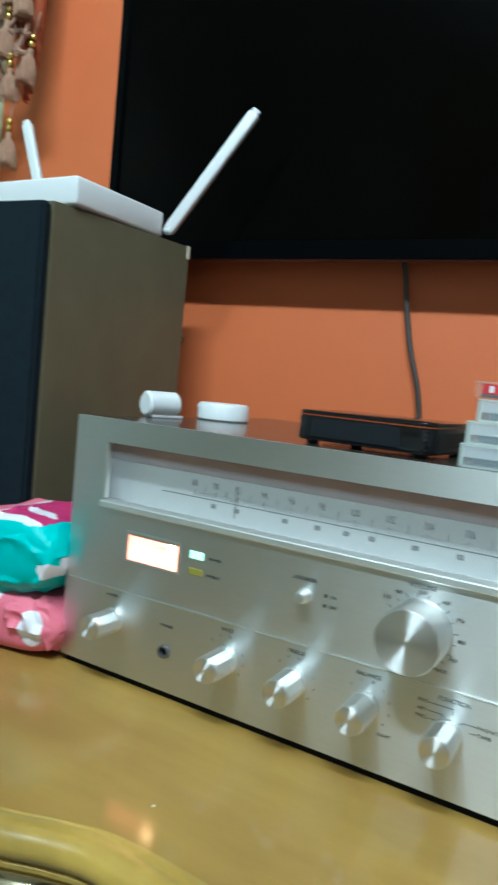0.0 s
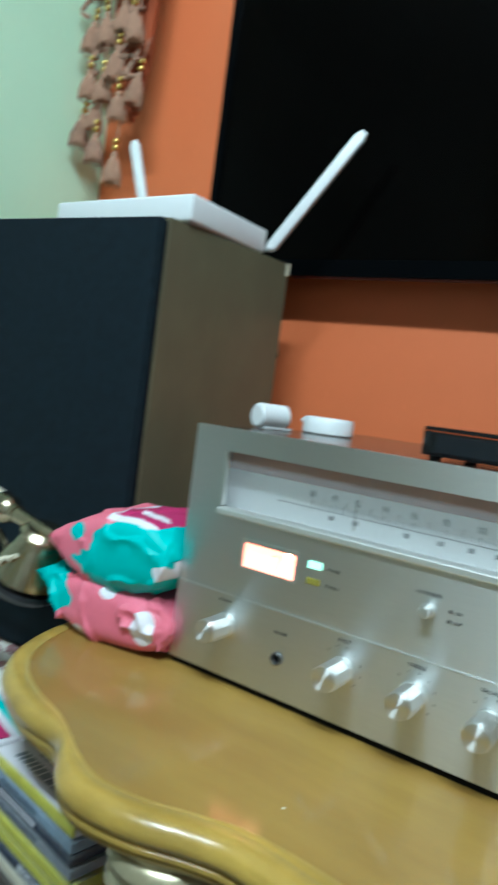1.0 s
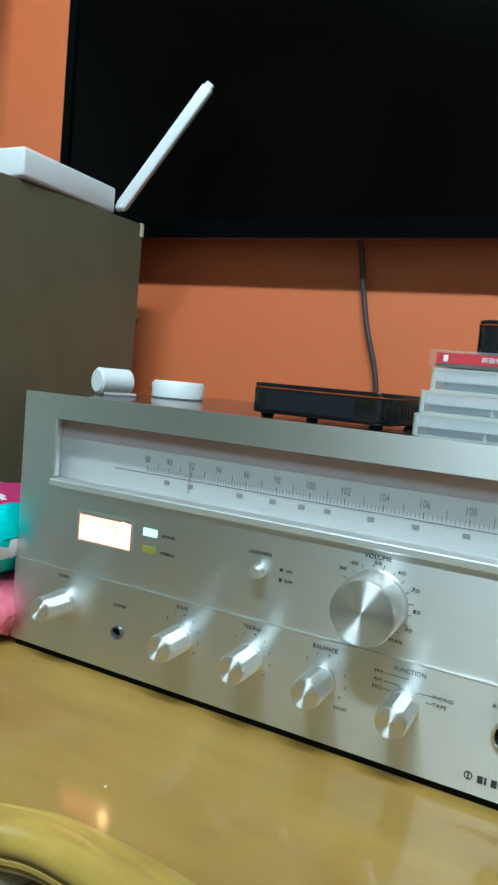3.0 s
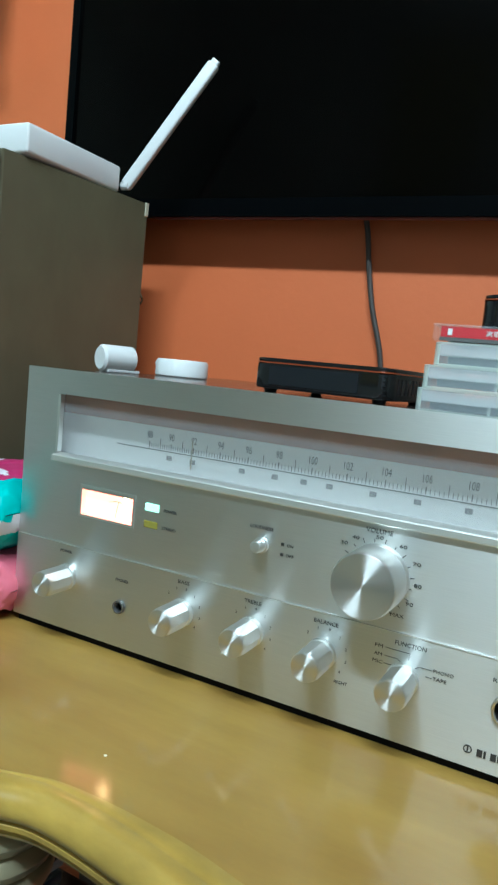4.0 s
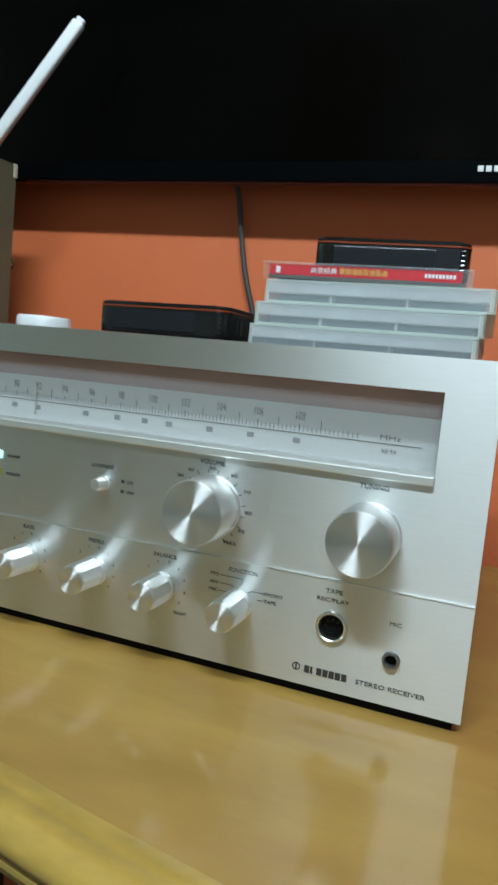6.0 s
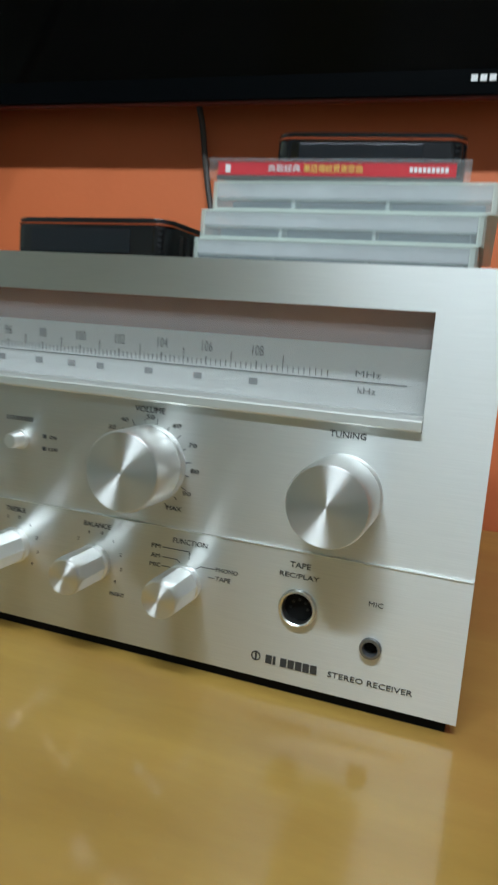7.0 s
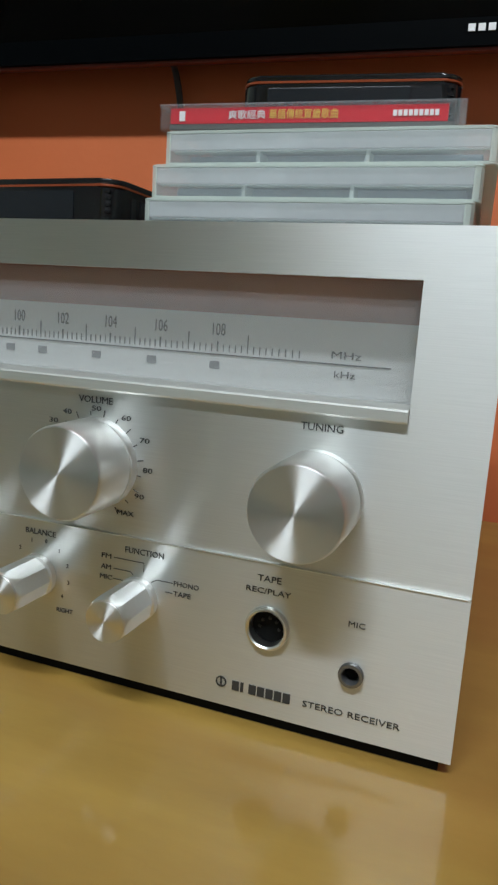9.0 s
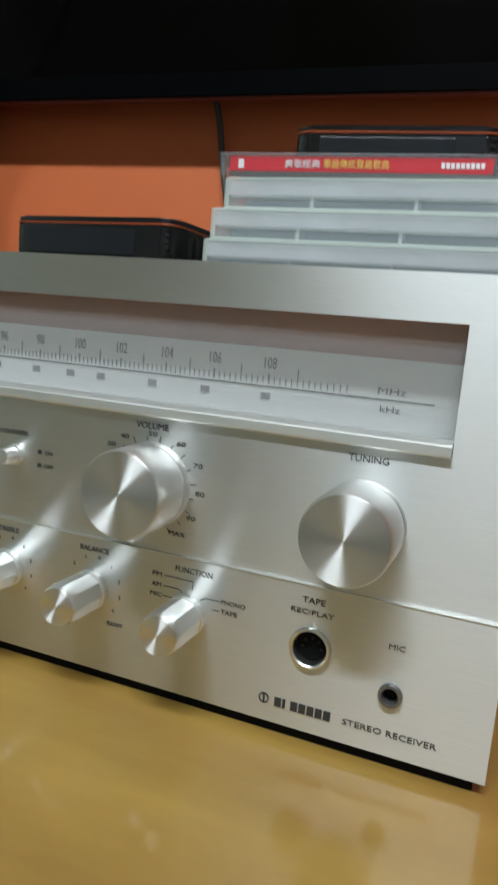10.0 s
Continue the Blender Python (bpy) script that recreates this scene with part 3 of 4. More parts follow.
round_knob("volume_knob", 0.2898, 0.0960, 0.0197, 0.0272)
round_knob("tuning_knob", 0.3872, 0.0953, 0.0185, 0.0285)
for name, x, z, turn in (("power_knob", 0.0525, 0.0410, 60), ("bass_knob", 0.157, 0.0395, 8), ("treble_knob", 0.211, 0.0405, -40), ("balance_knob", 0.2610, 0.0398, 0), ("function_knob", 0.3125, 0.0388, 70)):
    lever_knob(name, x, z, turn)
part("loudness_button", lathe([(0.0, 0.0), (0.0052, 0.0), (0.0052, -0.0022), (0.0044, -0.0024), (0.0040, -0.0085), (0.0034, -0.0095), (0.0, -0.0098)], 24, "Y"), "knob_side", rec, "chrome push button",
     smooth=True, at=pose(0.2125, -0.0001, 0.099))


def socket(name, x, z, r, hole):
    """A turned rim round a sunk cup with a dark floor."""
    s = part(name, lathe([(r, 0.0), (r, -0.0014), (r * 0.95, -0.0021), (hole * 1.12, -0.0022), (hole * 1.02, -0.0016), (hole * 0.99, 0.0042), (hole, 0.0046), (hole * 1.06, 0.0002)], 40, "Y"),
             "alu_edge" if hole > 0.005 else "gunmetal", rec, smooth=True, at=pose(x, -0.0009, z))
    part("socket_hole", lathe([(0.0, 0.0030), (hole * 0.985, 0.0030), (hole * 0.985, 0.0044), (0.0, 0.0044)], 32, "Y"), "matt_black", s, "dark socket opening")
    return s


din = socket("tape_socket", 0.372, 0.0385, 0.0092, 0.0073)
for a in (0, 45, 90, 135, 180):
    part("pin", lathe([(0.0, 0.0031), (0.0007, 0.0031), (0.0007, 0.0024), (0.0, 0.0023)], 8, "Y"), "black", din, at=pose(0.0042 * math.cos(radians(a)), 0, 0.0042 * math.sin(radians(a)) - 0.001))
socket("microphone_socket", 0.4075, 0.0270, 0.0050, 0.0032)
socket("headphone_socket", 0.104, 0.0300, 0.0050, 0.0034)

# lettering on the panel
for text, x, z, size, w in (("VOLUME", 0.2885, 0.1228, 0.0048, 0.0165), ("TUNING", 0.3875, 0.1222, 0.0048, 0.0165), ("LOUDNESS", 0.2115, 0.1100, 0.0038, 0.0165), ("ON", 0.2325, 0.1020, 0.0032, 0.0042),
                            ("OFF", 0.2328, 0.0955, 0.0032, 0.0055), ("POWER", 0.1405, 0.1068, 0.0034, 0.0105), ("STEREO", 0.1405, 0.0945, 0.0034, 0.0115), ("40", 0.2745, 0.1165, 0.0036, 0.0045),
                            ("30", 0.2675, 0.1120, 0.0036, 0.0045), ("50", 0.2890, 0.1192, 0.0036, 0.0045), ("60", 0.3035, 0.1165, 0.0036, 0.0045), ("70", 0.3125, 0.1080, 0.0036, 0.0045), ("80", 0.3145, 0.0955, 0.0036, 0.0045),
                            ("90", 0.3110, 0.0838, 0.0036, 0.0045), ("MAX", 0.3045, 0.0755, 0.0036, 0.0080)):
    label_at(text, x, z, size, w, YU)
for text, x, z, size, w in (("POWER", 0.0505, 0.0602, 0.0036, 0.0110), ("PHONES", 0.1045, 0.0497, 0.0036, 0.0110), ("BASS", 0.157, 0.0607, 0.0042, 0.0090), ("TREBLE", 0.211, 0.0603, 0.0042, 0.0125),
                            ("BALANCE", 0.2620, 0.0600, 0.0042, 0.0160), ("FUNCTION", 0.3150, 0.0598, 0.0044, 0.0185), ("FM", 0.2965, 0.0553, 0.0036, 0.0048), ("AM", 0.2965, 0.0503, 0.0036, 0.0050),
                            ("MIC", 0.2965, 0.0456, 0.0036, 0.0060), ("PHONO", 0.3352, 0.0490, 0.0036, 0.0115), ("TAPE", 0.3335, 0.0445, 0.0036, 0.0080), ("TAPE", 0.3715, 0.0590, 0.0044, 0.0100),
                            ("REC/PLAY", 0.3712, 0.0538, 0.0038, 0.0190), ("MIC", 0.4078, 0.0475, 0.0038, 0.0065), ("RIGHT", 0.2755, 0.0252, 0.0034, 0.0085),
                            ("STEREO RECEIVER", 0.4085, 0.0098, 0.0044, 0.0390)):
    label_at(text, x, z, size, w, -0.0010)
for cx, nums in ((0.157, "2101234"), (0.211, "2101234"), (0.2625, "2101234")):
    for j, ch in enumerate(nums):
        a = radians(140 - j * 30)
        label_at(ch, cx + 0.0150 * math.cos(a), 0.0415 + 0.0150 * math.sin(a), 0.0030, 0.0, -0.0010, "numeral")
bm = None
for j in range(13):
    a = radians(150 - j * 17.5)
    r0, r1 = (0.0208, 0.0226) if j % 2 else (0.0208, 0.0236)
    bm = tube([(0.289 + r0 * math.cos(a), -0.0002, 0.0955 + r0 * math.sin(a)), (0.289 + r1 * math.cos(a), -0.0002, 0.0955 + r1 * math.sin(a))], 0.00022, 4, bm)
part("volume_ticks", bm, "ink", rec)
bm = None
for line in ([(0.3003, 0.0553), (0.315, 0.0553), (0.315, 0.0515)], [(0.3003, 0.0503), (0.3085, 0.0503), (0.3100, 0.0490)], [(0.3003, 0.0456), (0.3050, 0.0456)], [(0.3290, 0.0490), (0.3215, 0.0490), (0.3190, 0.0475)],
             [(0.3290, 0.0445), (0.3255, 0.0445)]):
    bm = tube([(x, -0.0010, z) for x, z in line], 0.00020, 4, bm)
part("function_lines", bm, "ink", rec)
for z in (0.1022, 0.0956):
    part("legend_square", cuboid(0.2262, 0.2282, -0.0004, 0.0, z - 0.0010, z + 0.0010), "ink", rec)
bm = lathe([(0.0024, -0.0009), (0.0024, -0.0012), (0.0018, -0.0012), (0.0018, -0.0009)], 20, "Y", m=pose(0.3535, 0, 0.0105))
bm = cuboid(0.3531, 0.3539, -0.0012, -0.0008, 0.0085, 0.0125, bm=bm)
part("maker_emblem", bm, "ink", rec, "small round maker emblem")
for k in range(7):
    xx = 0.3585 + k * 0.0037
    part("badge_bar", cuboid(xx, xx + (0.0013 if k == 1 else 0.0031), -0.0012, -0.0008, 0.0080, 0.0122), "ink", rec)

# ---- on the receiver ----
TOP = Z + 0.1955


def rounded_slab(x0, x1, y0, y1, z0, z1, r, bevel):
    """A flat slab with round corners in plan and eased rims."""
    line = []
    for cx, cy, a0 in ((x1 - r, y1 - r, 0), (x0 + r, y1 - r, 90), (x0 + r, y0 + r, 180), (x1 - r, y0 + r, 270)):
        line += [(cx + r * math.cos(radians(a0 + k * 15)), cy + r * math.sin(radians(a0 + k * 15))) for k in range(7)]
    b = prism(line, z0, z1)
    flat = [e for e in b.edges if abs(e.verts[0].co.z - e.verts[1].co.z) < 1e-6]
    bmesh.ops.bevel(b, geom=flat, offset=bevel, segments=2, profile=0.5, affect="EDGES")
    return b


def media_box(m, label):
    """A flat black streaming box with an amber line round its upper rim, on short feet."""
    b = thing("media_box", m, label, "media box", "media boxes")
    part("shell", rounded_slab(0, 0.100, 0, 0.098, 0.003, 0.0202, 0.009, 0.0012), "gloss_black", b, smooth=True)
    part("trim_line", rounded_slab(-0.0003, 0.1003, -0.0003, 0.0983, 0.0202, 0.0212, 0.0093, 0.0002), "amber", b, "amber rim line")
    part("lid", rounded_slab(0.0002, 0.0998, 0.0002, 0.0978, 0.0212, 0.0238, 0.0088, 0.0011), "gloss_black", b, "smoky glossy black lid", smooth=True)
    part("front_window", cuboid(0.013, 0.078, -0.0006, 0.001, 0.0055, 0.0182, 0.0003), "tinted", b, "dark tinted front window")
    for fx in (0.010, 0.090):
        for fy in (0.010, 0.088):
            part("foot", lathe([(0, 0), (0.004, 0), (0.005, 0.0032), (0, 0.0032)], 12, m=pose(fx, fy, 0)), "black", b)
    for j in range(5):
        part("corner_rib", cuboid(0.0915, 0.0968, 0.0006, 0.0040, 0.0052 + j * 0.0030, 0.0068 + j * 0.0030, 0.0005), "gloss_black", b, at=pose(0, 0, 0))
    for j in range(9):
        part("vent_slot", cuboid(0.0995, 0.1003, 0.014 + j * 0.008, 0.018 + j * 0.008, 0.007, 0.0172), "black", b)
    return b


media_box(pose(0.176, 0.034, TOP, 0, 0, -2), "flat black streaming box with an amber rim line, on the receiver")


def film_case(m, w, label):
    """A frosted disc case lying flat: shell, rim, inner ribs, disc."""
    c = thing("disc_case", m, label, "disc case", "frosted disc cases")
    part("lower_shell", rounded_slab(0, w, 0, 0.185, 0.0, 0.0011, 0.004, 0.0004), "frost_rim", c)
    part("upper_shell", rounded_slab(0, w, 0, 0.185, 0.0128, 0.0140, 0.004, 0.0005), "frost_rim", c)
    part("front_wall", cuboid(0.0035, w - 0.0035, 0.0004, 0.0016, 0.0011, 0.0060, 0.0003), "frost", c)
    part("front_lid", cuboid(0.0035, w - 0.0035, 0.0002, 0.0016, 0.0060, 0.0128, 0.0005), "frost_lid", c, "milky frosted lid edge")
    for xx, turn in ((0.0, 0), (w, 1)):
        line = [(0.0, 0.181), (0.0, 0.0035), (0.0012, 0.0010), (0.0030, 0.0), (0.0036, 0.0), (0.0036, 0.0010), (0.0031, 0.0012), (0.0020, 0.0022), (0.0013, 0.0040), (0.0013, 0.181)]
        part("end_wall", prism([(w - x if turn else x, y) for x, y in line], 0.0011, 0.0128), "frost_rim", c, "pale rounded end of the case")
    part("middle_ledge", cuboid(0.004, w - 0.004, 0.0020, 0.006, 0.0057, 0.0062), "frost_rim", c)
    for f in (0.31, 0.64):
        part("rib", cuboid(w * f - 0.0008, w * f + 0.0008, 0.0018, 0.012, 0.0011, 0.0062), "frost_rim", c)
    part("tray", cuboid(0.006, w - 0.006, 0.016, 0.175, 0.0014, 0.0075, 0.001), "tray", c, "blue-grey inner tray")
    part("disc", lathe([(0.0075, 0.0080), (0.058, 0.0080), (0.060, 0.0086), (0.058, 0.0092), (0.0075, 0.0092)], 48, m=pose(w * 0.5, 0.085, 0)), "disc", c, "silvery disc in the tray", smooth=True)
    part("back_wall", cuboid(0.0035, w - 0.0035, 0.1835, 0.1848, 0.0011, 0.0128), "frost", c)
    return c


film_case(pose(0.2935, 0.024, TOP, 0, 0, 2), 0.138, "frosted plastic disc case at the bottom of the stack")
film_case(pose(0.2955, 0.026, TOP + 0.0141, 0, 0, 2.5), 0.138, "frosted plastic disc case with a greenish rim")
film_case(pose(0.3000, 0.029, TOP + 0.0282, 0, 0, 2.2), 0.138, "frosted plastic disc case under a red disc box")

jewel = thing("jewel_case", pose(0.298, 0.029, TOP + 0.0424, 0, 0, 4.2), "clear disc jewel case with a red printed spine, on the stack", "jewel case")
part("shell", cuboid(0, 0.126, 0, 0.142, 0, 0.0104, 0.0006), "clear", jewel)
spine = part("spine_card", cuboid(0.0045, 0.1195, 0.0012, 0.0030, 0.0030, 0.0092), "red", jewel, "red printed paper spine")
part("card", cuboid(0.0055, 0.1185, 0.004, 0.138, 0.002, 0.009), "grey", jewel)
part("lid", cuboid(-0.0002, 0.1262, -0.0002, 0.142, 0.0098, 0.0106, 0.0002), "frost", jewel, "clear lid with bright edges")
for xx in (0.0002, 0.1226):
    part("end_block", cuboid(xx, xx + 0.0032, 0.0006, 0.012, 0.0008, 0.0097, 0.0006), "clear", jewel, "clear hinge corner")
part("under_tray", cuboid(0.004, 0.122, 0.0014, 0.0030, 0.0008, 0.0029), "gunmetal", jewel, "grey tray edge under the spine")
writing("title_white", "\u723d\u6b4c\u7d93\u5178", 0.0038, pose(0.0385, 0.0010, 0.0060) @ FACE, "paper_white", spine, 0.0160)
writing("title_yellow", "\u83ef\u8a9e\u50b3\u7d71\u8cc0\u6b72\u6b4c\u66f2", 0.0041, pose(0.0625, 0.0010, 0.0060) @ FACE, "paper_yellow", spine, 0.0285)
bm = None
for k in range(9):
    bm = cuboid(0.0985 + k * 0.0020, 0.0985 + k * 0.0020 + 0.0015, 0.0008, 0.0013, 0.0050, 0.0072, bm=bm)
part("code_bars", bm, "paper_white", spine)
part("spine_mark", cuboid(0.0085, 0.0112, 0.0008, 0.0013, 0.0040, 0.0080, 0.0002), "paper_white", spine)
media_box(pose(0.318, 0.070, TOP + 0.0530, 0, 0, 6), "flat black streaming box with amber rim on a jewel case")

cam_cyl = thing("white_tube", pose(0.006, 0.074, TOP, 0, 0, -22), "short white plastic cylinder lying on its side on the receiver", "plastic tube")
part("body", lathe([(0.0, 0.0), (0.0095, 0.0), (0.0115, 0.002), (0.0115, 0.030), (0.0095, 0.032), (0.0, 0.032)], 28, "Y", m=pose(0, 0, 0.0120)), "white", cam_cyl, smooth=True)
part("cradle", cuboid(-0.008, 0.008, 0.004, 0.036, 0.0, 0.0030, 0.001), "white", cam_cyl)
puck = thing("white_puck", pose(0.034, 0.16, TOP), "low round white plastic puck lying on the receiver", "puck")
part("cap", lathe([(0.0, 0.0), (0.0235, 0.0), (0.025, 0.0015), (0.0246, 0.0145), (0.023, 0.0165), (0.0, 0.0168)], 40), "white", puck, smooth=True)

part("nub", lathe([(0.0, -0.0030), (0.0021, -0.0021), (0.0030, 0.0), (0.0021, 0.0021), (0.0, 0.0030)], 14, m=pose(-0.0268, -0.002, 0.0115)), "white", puck, smooth=True)

# ---- loudspeaker and router ----
spk = thing("loudspeaker", pose(-0.146, 0.090, 0.655), "large wooden loudspeaker with a dark navy cloth grille", "loudspeaker")
PLAN = [(0.0035, 0.0005), (0.017, 0.212), (-0.272, 0.205), (-0.283, -0.026)]
bm = prism(PLAN, 0, 0.4965)
bmesh.ops.bevel(bm, geom=bm.edges[:], offset=0.0007, segments=2, affect="EDGES")
part("cabinet", bm, "walnut", spk)
bm = prism([(0.0030, -0.0003), (-0.2815, -0.0266), (-0.2805, -0.0396), (0.0034, -0.0132)], 0.003, 0.4945)
bmesh.ops.bevel(bm, geom=bm.edges[:], offset=0.003, segments=3, affect="EDGES")
part("grille", bm, "grille", spk, "dark navy woven cloth grille")
part("back_corner", cuboid(0.0145, 0.0180, 0.207, 0.2130, 0.481, 0.4972, 0.0008), "cream", spk, "chipped pale corner")
part("hook", tube(spline([(0.000, 0.214, 0.395), (0.006, 0.222, 0.392), (0.010, 0.224, 0.383), (0.006, 0.222, 0.376), (0.000, 0.214, 0.378)], 4), 0.0014, 6), "brass", spk, "small wire hook")

router = thing("router", pose(-0.140, 0.112, 1.1517, 0, 0, 1), "white plastic wireless router with two aerials, on the loudspeaker", "router")
part("shell", cuboid(-0.208, 0.005, 0, 0.145, 0.002, 0.031, 0.003, 3), "white", router, smooth=True)
for fx in (-0.18, -0.02):
    for fy in (0.02, 0.14):
        part("foot", lathe([(0, 0), (0.005, 0), (0.005, 0.0025), (0, 0.0025)], 10, m=pose(fx, fy, 0)), "white", router)


def aerial(base, tip):
    """A flat tapered aerial on a hinge barrel."""
    a, c = Vector(base), Vector(tip)
    d = (c - a)
    turn = d.to_track_quat("Z", "Y").to_matrix().to_4x4()
    bm = cuboid(-0.0046, 0.0046, -0.0070, 0.0070, 0.0, d.length - 0.005, 0.0026, 3, bm=cuboid(-0.0030, 0.0030, -0.0050, 0.0050, d.length - 0.012, d.length, 0.0018, 3))
    bm.transform(Matrix.Translation(a) @ turn)
    part("aerial", bm, "white", router, smooth=True)
    part("hinge", lathe([(0, -0.005), (0.0048, -0.005), (0.0048, 0.005), (0, 0.005)], 14, "X", m=pose(*base)), "white", router)


aerial((0.006, 0.155, 0.012), (0.100, 0.180, 0.153))
aerial((-0.196, 0.152, 0.020), (-0.240, 0.145, 0.162))

# ---- tissue packs ----
def pillow(name, m, lx, ly, lz, seed, label, flat_end=0.10):
    """A soft film pack: swollen middle, crimped flat ends, creases; coloured patches are separate pieces of the film."""
    rnd = random.Random(seed)
    t = thing(name, m, label, "tissue pack", "tissue packs")
    nu, nv = 190, 150
    off = Vector((rnd.random() * 9, rnd.random() * 9, rnd.random() * 9))
    pts, plain = [], {}
    for i in range(nu + 1):
        u = -1 + 2 * i / nu
        swell = max(0.0, 1 - abs(u) ** (1.9 if u < 0 else 4.0)) ** (0.85 if u < 0 else 0.5)
        wide = 0.80 + 0.20 * swell
        row = []
        for j in range(nv):
            a = 2 * math.pi * j / nv
            c, s = math.cos(a), math.sin(a)
            y = math.copysign(abs(c) ** 0.42, c) * wide
            z = math.copysign(abs(s) ** 0.5, s) * (0.012 + 0.988 * swell)
            p = Vector((u * lx / 2, y * ly / 2, z * lz / 2))
            w = noise.noise(Vector((p.x * 13, p.y * 16, p.z * 18)) + off) * 0.0042
            fold = abs(noise.noise(Vector((p.x * 24, p.y * 20, p.z * 30)) + off * 2)) + 0.35 * abs(noise.noise(Vector((p.x * 60, p.y * 50, p.z * 70)) + off * 3))
            near = (0.55 if seed == 1 else 1.0) + 0.5 * max(0.0, -u) ** 2
            p += Vector((0, y, z)).normalized() * (w + 0.026 * near * max(0.0, 0.24 - fold) + 0.0016 * math.sin(j * 0.9) * max(0.0, -u - 0.78) / 0.22)
            p.z += 0.016 * max(0.0, -u - 0.62) / 0.38 * (1.0 if seed == 2 else 0.3)
            p.z = max(p.z, -lz / 2)
            row.append(p)
            plain[i, j] = Vector((u * lx / 2, y * ly / 2, z * lz / 2))
        pts.append(row)

    def colour(p):
        x, z = p.x / lx * 2, p.z / lz * 2
        if seed == 1:
            if z > 0.72 and p.y > -ly * 0.44 and x > 0.0:
                return "film_white" if x < 0.10 or p.y < -ly * 0.37 or (x - 0.55) ** 2 * 7 + (p.y / ly + 0.20) ** 2 * 60 < 0.30 else "crimson"
            if (x + 0.42) ** 2 * 6 + (z - 0.45) ** 2 * 2.0 < 0.10 and p.y < 0:
                return "teal"
            if (x - 0.90) ** 2 * 14 + (z + 0.25) ** 2 * 2 < 0.12 and p.y < 0:
                return "film_white"
            return "teal" if x > -0.42 + 0.55 * max(0.0, z + 0.2) + 0.6 * max(0.0, -0.3 - z) + 0.07 * math.sin(z * 9) and z < 0.92 else "pink"
        if (x - 0.72) ** 2 * 14 + (z - 0.05) ** 2 < 0.30 or (x + 0.20) ** 2 * 9 + (z + 0.75) ** 2 * 2 < 0.10 or (x - 0.15) ** 2 * 8 + (z - 0.72) ** 2 * 4 < 0.10:
            return "film_white"
        return "teal" if x < -0.46 + 0.12 * math.sin(z * 5 + 1.0) else "pink"
    sets = {}
    for i in range(nu):
        for j in range(nv):
            quad = (pts[i][j], pts[i + 1][j], pts[i + 1][(j + 1) % nv], pts[i][(j + 1) % nv])
            sets.setdefault(colour(plain[i, j]), []).append(quad)
    for k, (col, quads) in enumerate(sorted(sets.items())):
        b = bmesh.new()
        for quad in quads:
            b.faces.new([b.verts.new(p) for p in quad])
        bmesh.ops.remove_doubles(b, verts=b.verts[:], dist=1e-6)
        b.verts.ensure_lookup_table()
        b.faces.index_update()
        todo, islands = set(b.verts), []
        while todo:
            island, edge_now = set(), [todo.pop()]
            while edge_now:
                v = edge_now.pop()
                island.add(v)
                for e in v.link_edges:
                    o = e.other_vert(v)
                    if o in todo:
                        todo.discard(o)
                        edge_now.append(o)
            islands.append(sorted((f for f in b.faces if f.verts[0] in island), key=lambda f: f.index))
        for faces in sorted(islands, key=len, reverse=True):
            if len(faces) < 1:
                continue
            piece, seen = bmesh.new(), {}
            for f in faces:
                piece.faces.new([seen[v] if v in seen else seen.setdefault(v, piece.verts.new(v.co)) for v in f.verts])
            part({"pink": "wrapper", "teal": "wrapper_patch", "film_white": "printed_cloud", "crimson": "printed_label"}[col], piece, col, t, {"pink": "pink glossy film", "teal": "teal glossy film",
                 "film_white": "white printed film", "crimson": "crimson printed film"}[col], smooth=True)
        b.free()
    return t


pillow("tissue_pack", pose(-0.074, 0.020, 0.7770, 0, 2, 6), 0.150, 0.095, 0.054, 2, "pink and teal soft tissue pack lying on the table")
pillow("tissue_pack", pose(-0.072, 0.022, 0.8300, 0, -5, 3), 0.142, 0.100, 0.068, 1, "pink and teal soft tissue pack lying on another pack")

# ---- telephone stand, telephone, discs ----
stand = thing("phone_stand", pose(0, 0, 0), "low side table covered with a pale flower-printed cloth", "side table")
part("top", cuboid(-0.55, -0.092, -0.20, 0.33, 0.62, 0.651, 0.004), "darkwood", stand)
part("table_cloth", cuboid(-0.552, -0.090, -0.203, 0.332, 0.6515, 0.6545, 0.001), "cloth", stand, "pale cloth with dusky rose flowers")
for px, py in ((-0.52, -0.17), (-0.12, -0.17), (-0.52, 0.30), (-0.12, 0.30)):
    part("leg", cuboid(px - 0.02, px + 0.02, py - 0.02, py + 0.02, 0, 0.62, 0.003), "darkwood", stand)
rnd = random.Random(5)
for k in range(34):
    fx, fy = -0.33 + 0.235 * rnd.random(), -0.17 + 0.25 * rnd.random()
    bm = None
    for j in range(5):
        a = j * 1.257 + rnd.random()
        r = 0.0055 + 0.004 * rnd.random()
        bm = lathe([(0.0, 0.0), (r * 0.7, 0.0), (0.0, 0.0002)], 9, bm=bm, m=pose(fx + r * math.cos(a), fy + r * math.sin(a), 0.6546 + 0.0001 * j))
    part("printed_flower", bm, "rose", stand, "dusky rose printed flower")

